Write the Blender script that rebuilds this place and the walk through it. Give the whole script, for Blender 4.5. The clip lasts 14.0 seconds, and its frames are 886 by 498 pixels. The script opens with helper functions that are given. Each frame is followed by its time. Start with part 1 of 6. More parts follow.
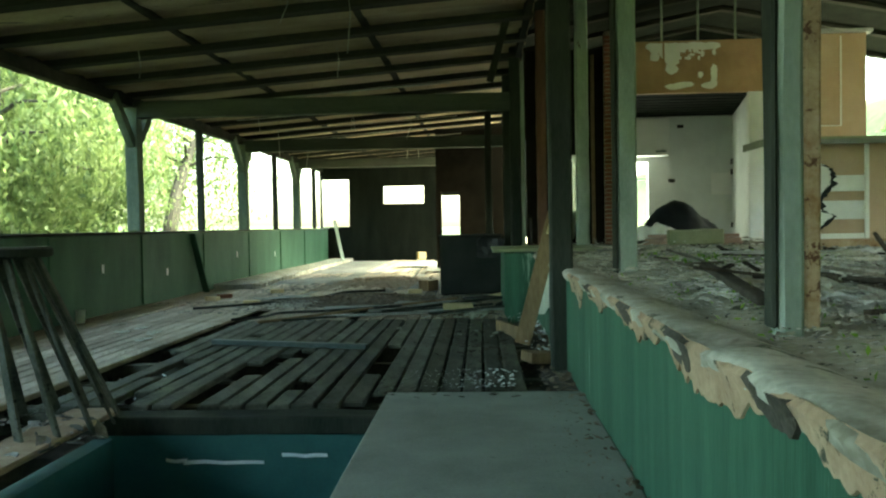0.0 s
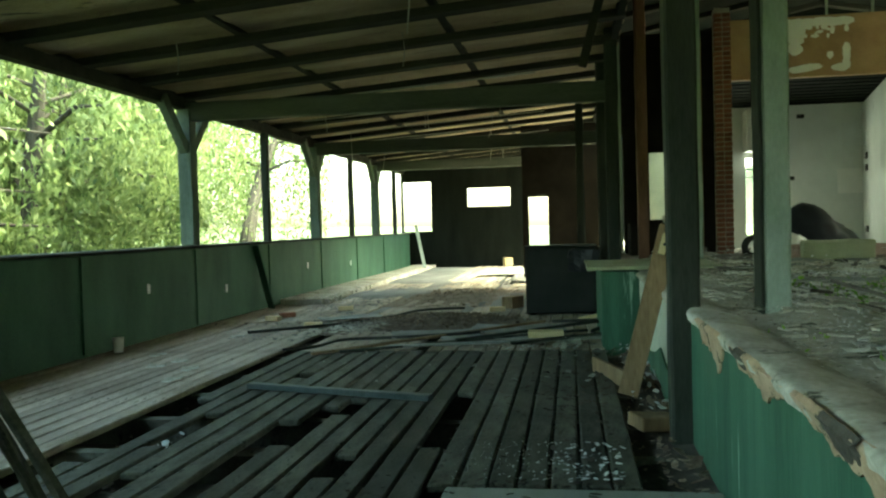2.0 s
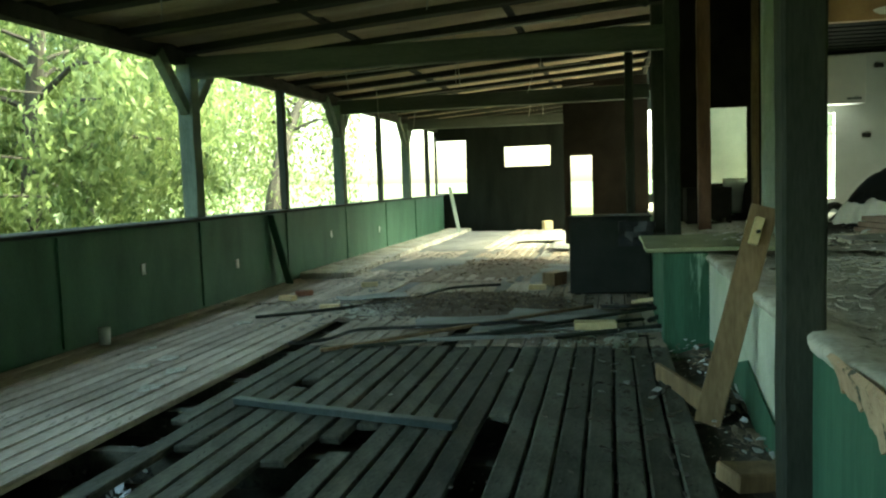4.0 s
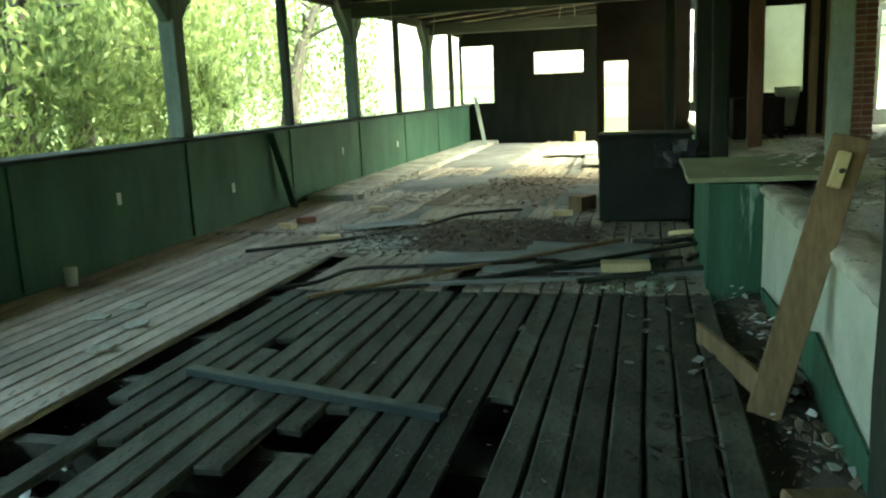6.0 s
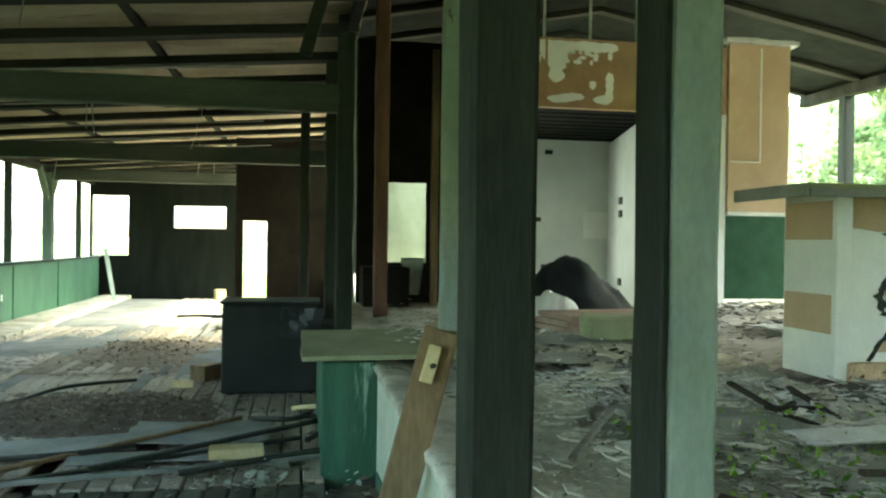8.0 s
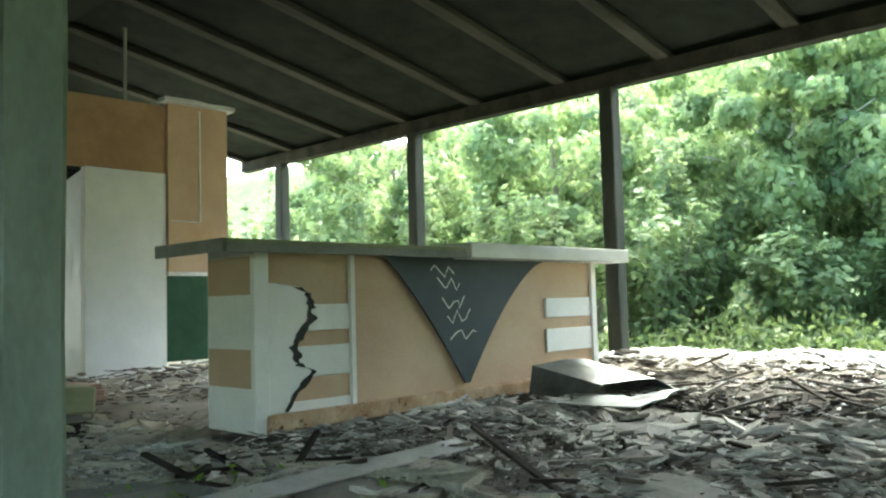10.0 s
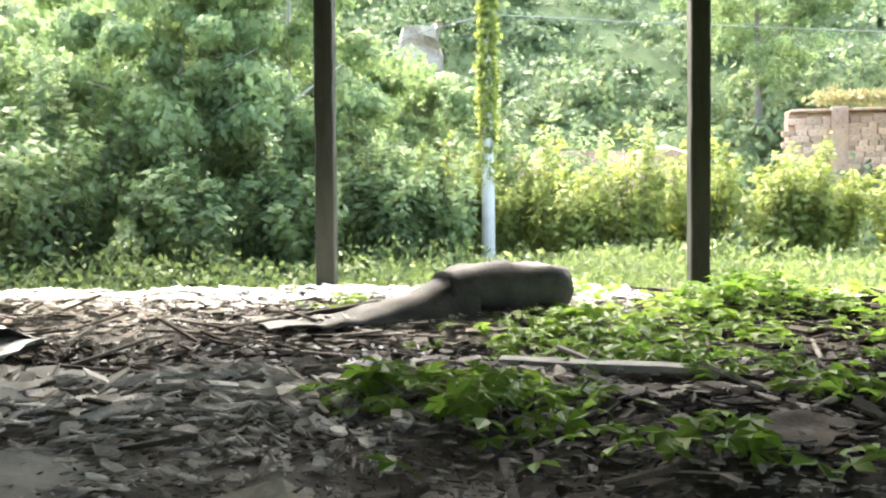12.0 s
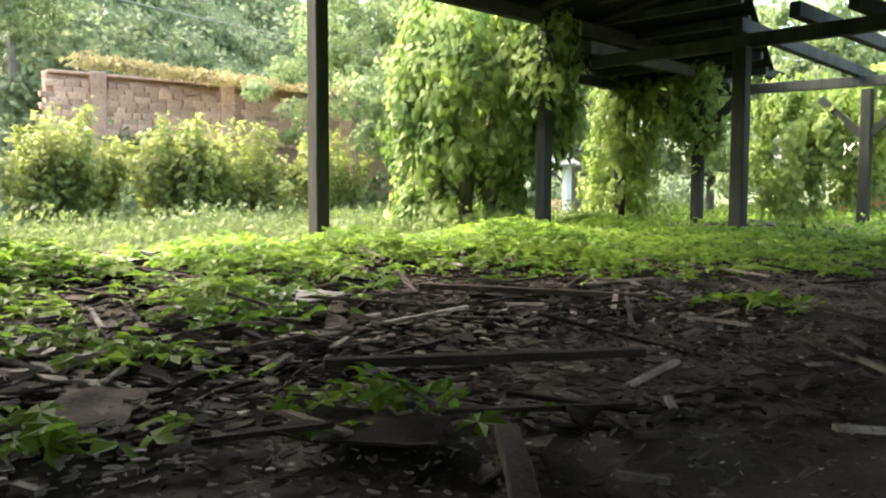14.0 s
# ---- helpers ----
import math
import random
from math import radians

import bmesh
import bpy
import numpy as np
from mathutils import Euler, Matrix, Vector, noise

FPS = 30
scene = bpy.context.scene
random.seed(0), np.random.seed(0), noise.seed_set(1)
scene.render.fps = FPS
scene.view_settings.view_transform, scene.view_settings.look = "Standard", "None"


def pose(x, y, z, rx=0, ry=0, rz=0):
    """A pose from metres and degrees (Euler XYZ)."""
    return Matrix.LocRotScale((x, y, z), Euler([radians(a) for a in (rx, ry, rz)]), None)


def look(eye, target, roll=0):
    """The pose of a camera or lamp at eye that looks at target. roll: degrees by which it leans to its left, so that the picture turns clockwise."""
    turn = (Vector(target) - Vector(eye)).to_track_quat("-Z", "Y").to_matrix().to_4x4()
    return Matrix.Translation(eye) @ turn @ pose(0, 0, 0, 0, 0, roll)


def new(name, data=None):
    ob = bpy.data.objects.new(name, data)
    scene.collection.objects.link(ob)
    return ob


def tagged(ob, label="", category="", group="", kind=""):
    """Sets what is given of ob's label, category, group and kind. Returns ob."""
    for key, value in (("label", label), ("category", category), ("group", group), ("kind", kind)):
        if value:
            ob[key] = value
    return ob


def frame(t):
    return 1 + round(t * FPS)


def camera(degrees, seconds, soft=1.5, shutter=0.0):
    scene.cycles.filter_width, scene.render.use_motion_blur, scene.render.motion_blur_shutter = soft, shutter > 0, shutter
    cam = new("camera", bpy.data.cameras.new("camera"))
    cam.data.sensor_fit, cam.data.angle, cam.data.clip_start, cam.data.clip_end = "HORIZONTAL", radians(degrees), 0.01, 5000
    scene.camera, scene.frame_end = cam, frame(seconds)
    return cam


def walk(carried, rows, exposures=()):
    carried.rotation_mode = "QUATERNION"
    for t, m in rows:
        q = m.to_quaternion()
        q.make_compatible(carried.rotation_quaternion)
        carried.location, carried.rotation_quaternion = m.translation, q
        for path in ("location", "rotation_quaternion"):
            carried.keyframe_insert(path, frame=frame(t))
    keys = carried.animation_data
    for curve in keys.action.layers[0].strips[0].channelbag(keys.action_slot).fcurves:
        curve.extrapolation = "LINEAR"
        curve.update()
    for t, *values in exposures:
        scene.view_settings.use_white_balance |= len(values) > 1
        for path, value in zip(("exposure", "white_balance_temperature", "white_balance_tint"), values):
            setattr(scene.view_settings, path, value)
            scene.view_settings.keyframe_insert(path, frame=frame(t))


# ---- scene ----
cam = camera(56.6, 14.0, 2.2)
PATH = [
    (0, (0.051, -0.677, 1.123), (-0.04, 1.32, 1.067), -1.0),
    (0.5, (0.024, -0.289, 1.176), (-0.096, 1.706, 1.117), -1.6),
    (1, (0.028, 0.073, 1.197), (-0.106, 2.067, 1.129), -1.6),
    (1.5, (0.059, 0.478, 1.265), (-0.171, 2.464, 1.211), -1.6),
    (2, (0.04, 0.889, 1.276), (-0.267, 2.864, 1.223), -1.6),
    (4.3, (-0.101, 2.377, 1.434), (-0.505, 4.324, 1.225), -2.2),
    (4.5, (-0.094, 2.498, 1.412), (-0.503, 4.434, 1.123), -2.6),
    (5, (-0.025, 2.846, 1.453), (-0.476, 4.769, 1.137), -3.3),
    (5.5, (-0.006, 3.083, 1.473), (-0.489, 4.994, 1.133), -2.9),
    (6, (-0.085, 3.299, 1.505), (-0.566, 5.205, 1.131), -2.5),
    (6.5, (-0.061, 3.453, 1.51), (-0.514, 5.362, 1.121), -2.5),
    (7, (0.057, 3.544, 1.549), (-0.309, 5.495, 1.303), -1.3),
    (7.5, (0.147, 3.632, 1.579), (0.123, 5.628, 1.46), 0.2),
    (8, (0.179, 3.783, 1.61), (0.522, 5.754, 1.594), 0.8),
    (8.5, (0.196, 3.863, 1.621), (0.861, 5.749, 1.672), 0.7),
    (8.7, (0.206, 3.884, 1.62), (0.987, 5.724, 1.686), 1.0),
    (10.8, (0.802, 4.069, 1.567), (2.637, 4.862, 1.64), -0.9),
    (11, (0.85, 4.121, 1.621), (2.76, 4.713, 1.669), 0.2),
    (11.5, (0.929, 4.121, 1.606), (2.904, 4.439, 1.577), -0.5),
    (12, (1.057, 4.064, 1.583), (3.054, 4.173, 1.532), -0.4),
    (12.5, (1.148, 4.056, 1.569), (3.13, 3.796, 1.504), -0.2),
    (13.0, (1.22, 4.05, 1.575), (3.08, 3.31, 1.493), 0.6),
    (13.5, (1.3, 4.05, 1.58), (2.939, 2.91, 1.463), 0.8),
    (14.0, (1.34, 4.05, 1.585), (2.743, 2.632, 1.444), 0.2),
]
walk(cam, [(t, look(e, g, r)) for t, e, g, r in PATH], exposures=[(0, 4.3, 7700, -21), (5, 4.2, 7700, -21), (6.5, 4.4, 7700, -19), (7.5, 4.5, 7200, -16), (8.0, 4.9, 7000, -14), (8.7, 4.4, 6700, -12), (11, 4.1, 6500, 2), (12.5, 3.85, 7100, 11), (13.5, 3.9, 7100, 15), (14, 3.5, 7200, 14)])

# ---- world and light ----
world = bpy.data.worlds.new("sky")
scene.world = world
world.use_nodes = True
wn = world.node_tree
sky = wn.nodes.new("ShaderNodeTexSky")
sky.sky_type, sky.sun_disc = "NISHITA", False
sky.sun_elevation, sky.sun_rotation = radians(50), radians(73)
sky.air_density, sky.dust_density, sky.ozone_density = 1.0, 4.0, 0.6
wn.nodes["Background"].inputs[1].default_value = 0.15
wn.links.new(sky.outputs[0], wn.nodes["Background"].inputs[0])
sun = new("sun", bpy.data.lights.new("sun", "SUN"))
sun.data.energy, sun.data.angle, sun.data.color = 1.5, radians(60), (1.0, 0.96, 0.89)
sun.matrix_world = look((52, 20, 58), (6, 6, 1))
# daylight entering by the slit of the back room
slit = new("slit_daylight", bpy.data.lights.new("slit_daylight", "AREA"))
slit.data.shape, slit.data.size, slit.data.size_y, slit.data.energy = "RECTANGLE", 0.32, 1.5, 2.2
slit.matrix_world = look((3.665, 18.09, 1.71), (3.665, 10, 1.71))

# ---- materials ----
def mat(name, c1, c2, scale=4.0, rough=0.85, bump=0.3, metal=0.0, fine=60.0, stretch=(1, 1, 1), spread=0.5, third=None, cut=0.6, coords="Object", vary=0.0, spec=0.3):
    """Two-scale blotched material: c1 to c2 by large noise, fine grain in the bump, an optional third colour in patches."""
    m = bpy.data.materials.new(name)
    m.use_nodes = True
    t = m.node_tree
    n, l = t.nodes, t.links
    b = n["Principled BSDF"]
    b.inputs["Roughness"].default_value, b.inputs["Metallic"].default_value = rough, metal
    b.inputs["Specular IOR Level"].default_value = spec
    co = n.new("ShaderNodeTexCoord")
    mp = n.new("ShaderNodeMapping")
    mp.inputs["Scale"].default_value = stretch
    l.new(co.outputs[coords], mp.inputs[0])
    big = n.new("ShaderNodeTexNoise")
    big.inputs["Scale"].default_value, big.inputs["Detail"].default_value = scale, 6
    big.inputs["Roughness"].default_value = 0.65
    small = n.new("ShaderNodeTexNoise")
    small.inputs["Scale"].default_value, small.inputs["Detail"].default_value = fine, 4
    for k in (big, small):
        l.new(mp.outputs[0], k.inputs[0])
    mix = n.new("ShaderNodeMath")
    mix.operation = "MULTIPLY_ADD"
    mix.inputs[1].default_value = 0.35
    l.new(small.outputs[0], mix.inputs[0])
    l.new(big.outputs[0], mix.inputs[2])
    ramp = n.new("ShaderNodeValToRGB")
    e = ramp.color_ramp.elements
    e[0].position, e[0].color = 0.67 - spread / 2.5, (*c1, 1)
    e[1].position, e[1].color = 0.67 + spread / 2.5, (*c2, 1)
    l.new(mix.outputs[0], ramp.inputs[0])
    out = ramp.outputs[0]
    if third:
        pn = n.new("ShaderNodeTexNoise")
        pn.inputs["Scale"].default_value, pn.inputs["Detail"].default_value = scale * 1.7, 8
        pn.inputs["Roughness"].default_value = 0.7
        l.new(mp.outputs[0], pn.inputs[0])
        pr = n.new("ShaderNodeValToRGB")
        pr.color_ramp.elements[0].position, pr.color_ramp.elements[1].position = cut, cut + 0.04
        l.new(pn.outputs[0], pr.inputs[0])
        mx = n.new("ShaderNodeMix")
        mx.data_type = "RGBA"
        l.new(pr.outputs[0], mx.inputs[0])
        l.new(out, mx.inputs[6])
        mx.inputs[7].default_value = (*third, 1)
        out = mx.outputs[2]
    if vary:
        oi = n.new("ShaderNodeObjectInfo")
        ge = n.new("ShaderNodeNewGeometry")
        ad = n.new("ShaderNodeMath")
        l.new(oi.outputs["Random"], ad.inputs[0])
        l.new(ge.outputs["Random Per Island"], ad.inputs[1])
        fr = n.new("ShaderNodeMath")
        fr.operation = "FRACT"
        l.new(ad.outputs[0], fr.inputs[0])
        mr = n.new("ShaderNodeMapRange")
        mr.inputs[3].default_value, mr.inputs[4].default_value = 1 - vary, 1 + vary
        l.new(fr.outputs[0], mr.inputs[0])
        hs = n.new("ShaderNodeHueSaturation")
        l.new(mr.outputs[0], hs.inputs["Value"])
        l.new(out, hs.inputs["Color"])
        out = hs.outputs[0]
    l.new(out, b.inputs["Base Color"])
    if bump:
        bp = n.new("ShaderNodeBump")
        bp.inputs["Strength"].default_value, bp.inputs["Distance"].default_value = bump, 0.01
        l.new(mix.outputs[0], bp.inputs["Height"])
        l.new(bp.outputs[0], b.inputs["Normal"])
    return m


def leaf_mat(name, c1, c2, glow=0.45):
    m = bpy.data.materials.new(name)
    m.use_nodes = True
    t = m.node_tree
    n, l = t.nodes, t.links
    b = n["Principled BSDF"]
    b.inputs["Roughness"].default_value = 0.55
    b.inputs["Specular IOR Level"].default_value = 0.3
    ge = n.new("ShaderNodeNewGeometry")
    ns = n.new("ShaderNodeTexNoise")
    ns.inputs["Scale"].default_value, ns.inputs["Detail"].default_value = 0.9, 4
    co = n.new("ShaderNodeTexCoord")
    l.new(co.outputs["Object"], ns.inputs[0])
    ad = n.new("ShaderNodeMath")
    ad.operation = "MULTIPLY_ADD"
    ad.inputs[1].default_value = 0.3
    l.new(ge.outputs["Random Per Island"], ad.inputs[0])
    l.new(ns.outputs[0], ad.inputs[2])
    ramp = n.new("ShaderNodeValToRGB")
    e = ramp.color_ramp.elements
    e[0].position, e[0].color = 0.4, (*c1, 1)
    e[1].position, e[1].color = 0.92, (*c2, 1)
    l.new(ad.outputs[0], ramp.inputs[0])
    l.new(ramp.outputs[0], b.inputs["Base Color"])
    tr = n.new("ShaderNodeBsdfTranslucent")
    l.new(ramp.outputs[0], tr.inputs[0])
    mx = n.new("ShaderNodeMixShader")
    mx.inputs[0].default_value = glow
    l.new(b.outputs[0], mx.inputs[1])
    l.new(tr.outputs[0], mx.inputs[2])
    l.new(mx.outputs[0], n["Material Output"].inputs[0])
    return m


M_DARKWOOD = mat("dark stained timber", (0.016, 0.021, 0.016), (0.052, 0.056, 0.044), 3, 0.8, 0.6, stretch=(1, 1, 0.15), fine=90, spec=0.15)
M_ROOFWOOD = mat("very dark roof timber", (0.014, 0.014, 0.011), (0.042, 0.042, 0.033), 3, 0.85, 0.4, spec=0.08, stretch=(0.15, 1, 1), fine=90)
M_GREYPOST = mat("flaking grey green paint", (0.22, 0.27, 0.22), (0.36, 0.41, 0.35), 5, 0.7, 0.35, third=(0.09, 0.07, 0.05), cut=0.66, stretch=(1, 1, 0.4))
M_BRACE = mat("dull dark green post paint", (0.05, 0.07, 0.05), (0.13, 0.16, 0.12), 4, 0.75, 0.4, stretch=(1, 1, 0.3), third=(0.03, 0.03, 0.024), cut=0.64)
M_REDWOOD = mat("reddish brown raw timber", (0.09, 0.045, 0.03), (0.2, 0.11, 0.07), 4, 0.8, 0.5, stretch=(1, 1, 0.15))
M_OAK = mat("sawn yellow brown plank", (0.1, 0.065, 0.032), (0.27, 0.185, 0.1), 5, 0.75, 0.4, stretch=(1, 1, 0.15), third=(0.07, 0.05, 0.03), cut=0.68)
M_PALEWOOD = mat("pale fresh split timber", (0.5, 0.4, 0.2), (0.68, 0.56, 0.32), 6, 0.75, 0.3)
M_SLAT = mat("weathered floor slat", (0.028, 0.03, 0.022), (0.13, 0.13, 0.1), 4.5, 0.8, 0.8, stretch=(1, 0.4, 1), fine=55, vary=0.3, third=(0.014, 0.014, 0.01), cut=0.6, spec=0.2)
M_DUSTSLAT = mat("dust-greyed floor slat", (0.2, 0.165, 0.125), (0.5, 0.425, 0.34), 2.4, 0.9, 0.6, stretch=(1, 0.4, 1), fine=40, vary=0.22, spec=0.1, third=(0.09, 0.078, 0.06), cut=0.6)
M_PARAPET = mat("dark bottle green paint", (0.022, 0.07, 0.04), (0.06, 0.14, 0.085), 1.6, 0.6, 0.2, third=(0.11, 0.15, 0.115), cut=0.7, stretch=(1, 1, 0.4))
M_TIEBEAM = mat("dusty grey green tie beam", (0.035, 0.042, 0.034), (0.09, 0.1, 0.08), 3, 0.8, 0.4, stretch=(0.15, 1, 1), fine=80)
M_GREENWALL = mat("worn green limewash", (0.02, 0.066, 0.038), (0.062, 0.145, 0.09), 2.2, 0.75, 0.35, stretch=(1.6, 1.6, 0.13), third=(0.24, 0.34, 0.26), cut=0.63)
M_PITWALL = mat("teal painted pit wall", (0.03, 0.1, 0.1), (0.05, 0.15, 0.14), 2.5, 0.5, 0.15, third=(0.3, 0.38, 0.38), cut=0.74)
M_CREAM = mat("cream plaster", (0.42, 0.44, 0.35), (0.6, 0.61, 0.5), 2.5, 0.8, 0.2, third=(0.28, 0.29, 0.22), cut=0.68)
M_BARECONC = mat("exposed tan render", (0.26, 0.17, 0.11), (0.46, 0.33, 0.22), 7, 0.9, 0.7, third=(0.5, 0.47, 0.4), cut=0.63)
M_SLAB = mat("grey concrete slab", (0.2, 0.21, 0.18), (0.33, 0.34, 0.29), 1.4, 0.8, 0.25, third=(0.12, 0.12, 0.1), cut=0.66)
M_DUST = mat("dusty concrete floor", (0.22, 0.2, 0.15), (0.6, 0.57, 0.48), 2.2, 0.9, 0.9, third=(0.085, 0.085, 0.06), cut=0.6, fine=35)
M_FLOORDUST = mat("grey dust over boards", (0.1, 0.1, 0.088), (0.24, 0.235, 0.215), 1.6, 0.92, 0.5, third=(0.3, 0.295, 0.275), cut=0.64)
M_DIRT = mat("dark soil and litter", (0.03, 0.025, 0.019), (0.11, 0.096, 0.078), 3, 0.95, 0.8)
# darker copy of the rubble flakes: roof shade put into the colour
M_SHADEFLAKE = mat("broken flakes darkened for shade", (0.022, 0.018, 0.014), (0.09, 0.078, 0.064), 3, 0.95, 0.8, vary=0.65, third=(0.2, 0.185, 0.16), cut=0.67, spec=0.15)
M_GREYPLASTER = mat("grey dusty plaster flakes", (0.18, 0.17, 0.15), (0.58, 0.56, 0.52), 3, 0.9, 0.7, vary=0.5)
M_RUBBLE = mat("broken grey sheet flakes", (0.08, 0.069, 0.056), (0.33, 0.305, 0.27), 3, 0.9, 0.7, vary=0.65, third=(0.035, 0.029, 0.021), cut=0.62)
M_PALE = mat("pale plaster fragments", (0.5, 0.5, 0.49), (0.74, 0.74, 0.73), 5, 0.85, 0.4, vary=0.25)
M_GRAVEL = mat("brown gravel and leaf litter", (0.1, 0.07, 0.045), (0.26, 0.21, 0.16), 9, 0.95, 0.8, vary=0.4)
M_WHITE = mat("stained white paint", (0.72, 0.73, 0.72), (0.85, 0.85, 0.85), 1.6, 0.7, 0.15, third=(0.5, 0.5, 0.48), cut=0.66)
M_TILEWALL = mat("pale grey painted wall", (0.6, 0.63, 0.63), (0.76, 0.79, 0.79), 1.2, 0.55, 0.12, third=(0.33, 0.35, 0.34), cut=0.68)
M_BROWNPANEL = mat("brown hardboard with peeled white paint", (0.3, 0.18, 0.1), (0.46, 0.3, 0.17), 1.6, 0.75, 0.2)
M_TAN = mat("tan bar panel", (0.47, 0.32, 0.2), (0.58, 0.43, 0.29), 1.3, 0.6, 0.12, third=(0.34, 0.22, 0.13), cut=0.72)
M_BARWHITE = mat("white bar paint", (0.74, 0.73, 0.69), (0.86, 0.85, 0.81), 2, 0.6, 0.1)
M_BARGREY = mat("dark slate painted shape", (0.03, 0.043, 0.05), (0.06, 0.077, 0.085), 2, 0.55, 0.1)
M_BARTOP = mat("pale grey worktop edge", (0.5, 0.5, 0.45), (0.66, 0.66, 0.6), 2, 0.5, 0.15, third=(0.35, 0.3, 0.22), cut=0.7)
M_RUST = mat("rust stained plinth", (0.3, 0.17, 0.08), (0.55, 0.42, 0.28), 6, 0.9, 0.5, third=(0.12, 0.055, 0.03), cut=0.58)
M_CABINET = mat("near black metal cabinet", (0.01, 0.013, 0.011), (0.024, 0.028, 0.024), 2, 0.6, 0.1, spec=0.2)
M_BOARD = mat("dusty olive sheet", (0.2, 0.22, 0.13), (0.33, 0.35, 0.22), 2, 0.8, 0.2)
M_SHEET = mat("grey fibre sheet", (0.17, 0.172, 0.155), (0.31, 0.31, 0.285), 2, 0.85, 0.4)
M_METAL = mat("dull galvanised sheet", (0.07, 0.085, 0.085), (0.2, 0.23, 0.23), 3, 0.35, 0.15, metal=0.6)
M_TEALBAR = mat("dull teal metal", (0.03, 0.045, 0.042), (0.08, 0.1, 0.095), 4, 0.5, 0.2, metal=0.3)
M_RUBBER = mat("black hose rubber", (0.015, 0.015, 0.013), (0.035, 0.035, 0.03), 6, 0.6, 0.2)
M_BAG = mat("black plastic sacking", (0.008, 0.01, 0.012), (0.025, 0.028, 0.032), 5, 0.4, 0.4)
M_BRICK = mat("red clay brick", (0.13, 0.055, 0.035), (0.25, 0.115, 0.07), 8, 0.9, 0.4, vary=0.25)
M_YBRICK = mat("yellow brick", (0.5, 0.38, 0.2), (0.66, 0.52, 0.3), 8, 0.9, 0.4, vary=0.15)
M_MORTAR = mat("grey mortar", (0.25, 0.23, 0.2), (0.4, 0.38, 0.34), 8, 0.95, 0.4)
M_INSUL = mat("sagging brown roof lining", (0.17, 0.12, 0.073), (0.46, 0.38, 0.27), 1.1, 0.85, 0.4, stretch=(0.4, 1, 1), third=(0.06, 0.05, 0.035), cut=0.62)
# near-black base colour stands in for the deep shade of the interior
M_DARKPANEL = mat("near black boarding", (0.006, 0.0075, 0.006), (0.016, 0.019, 0.015), 2, 0.9, 0.3, spec=0.04, stretch=(1, 1, 0.2))
# brown boarding, its colour lowered to carry the gloom of the far rooms
M_BROWNWALL = mat("shade-darkened brown boarding", (0.008, 0.007, 0.005), (0.022, 0.018, 0.014), 2, 0.85, 0.3, spec=0.06)
M_GLASSY = mat("dull milky plastic sheet", (0.42, 0.45, 0.36), (0.6, 0.62, 0.5), 2, 0.35, 0.1)
M_BARK = mat("tree bark", (0.09, 0.08, 0.06), (0.22, 0.2, 0.17), 4, 0.95, 0.8, stretch=(1, 1, 0.25))
M_WILLOWBARK = mat("dark furrowed willow bark", (0.02, 0.019, 0.014), (0.06, 0.055, 0.042), 4, 0.95, 0.9, stretch=(1, 1, 0.25))
# green paint made darker so the back wall looks shadowed
M_DEEPGREEN = mat("green paint darkened for shade", (0.008, 0.024, 0.014), (0.02, 0.05, 0.03), 2, 0.8, 0.2, spec=0.1)
M_PALEBARK = mat("pale smooth bark", (0.32, 0.31, 0.27), (0.5, 0.48, 0.43), 4, 0.9, 0.4, stretch=(1, 1, 0.4))
M_POLE = mat("pale concrete pole", (0.48, 0.46, 0.4), (0.62, 0.6, 0.54), 3, 0.8, 0.2)
M_STONE = mat("tan rubble stone", (0.34, 0.2, 0.135), (0.55, 0.38, 0.28), 3, 0.9, 0.6, vary=0.3, third=(0.16, 0.15, 0.085), cut=0.6)
M_GROUND = mat("grass and weeds", (0.05, 0.07, 0.025), (0.11, 0.14, 0.055), 0.7, 0.95, 0.8)
M_MEMBRANE = mat("dull grey roofing membrane", (0.04, 0.041, 0.042), (0.12, 0.12, 0.118), 3, 0.85, 0.7, third=(0.26, 0.255, 0.24), cut=0.66)
M_KERB = mat("broken tan render edge", (0.28, 0.18, 0.115), (0.5, 0.36, 0.24), 5, 0.9, 0.9, third=(0.06, 0.065, 0.045), cut=0.56)
M_PINK = mat("pinkish fibre board", (0.3, 0.2, 0.16), (0.42, 0.3, 0.25), 4, 0.85, 0.3)
M_ORANGE = mat("faded orange plastic", (0.5, 0.16, 0.06), (0.65, 0.26, 0.12), 2, 0.5, 0.1)
M_ROCK = mat("bare pale rock", (0.18, 0.15, 0.12), (0.34, 0.3, 0.24), 1.5, 0.9, 0.8)
L_WILLOW = leaf_mat("willow leaves", (0.05, 0.085, 0.028), (0.25, 0.31, 0.12), 0.55)
L_HILL = leaf_mat("hillside foliage", (0.07, 0.12, 0.055), (0.2, 0.25, 0.12), 0.5)
L_TREE = leaf_mat("broad tree leaves", (0.1, 0.165, 0.068), (0.3, 0.38, 0.16), 0.55)
L_HEDGE = leaf_mat("yellow green hedge leaves", (0.13, 0.18, 0.04), (0.34, 0.38, 0.1), 0.55)
L_VINE = leaf_mat("bright creeper leaves", (0.09, 0.2, 0.022), (0.27, 0.41, 0.065), 0.5)
L_IVY = leaf_mat("hanging creeper leaves", (0.08, 0.16, 0.03), (0.32, 0.42, 0.1), 0.5)
L_DRY = leaf_mat("dry straw weeds", (0.2, 0.17, 0.08), (0.42, 0.38, 0.17))
L_GRASS = leaf_mat("tall weeds", (0.07, 0.11, 0.035), (0.185, 0.235, 0.085))

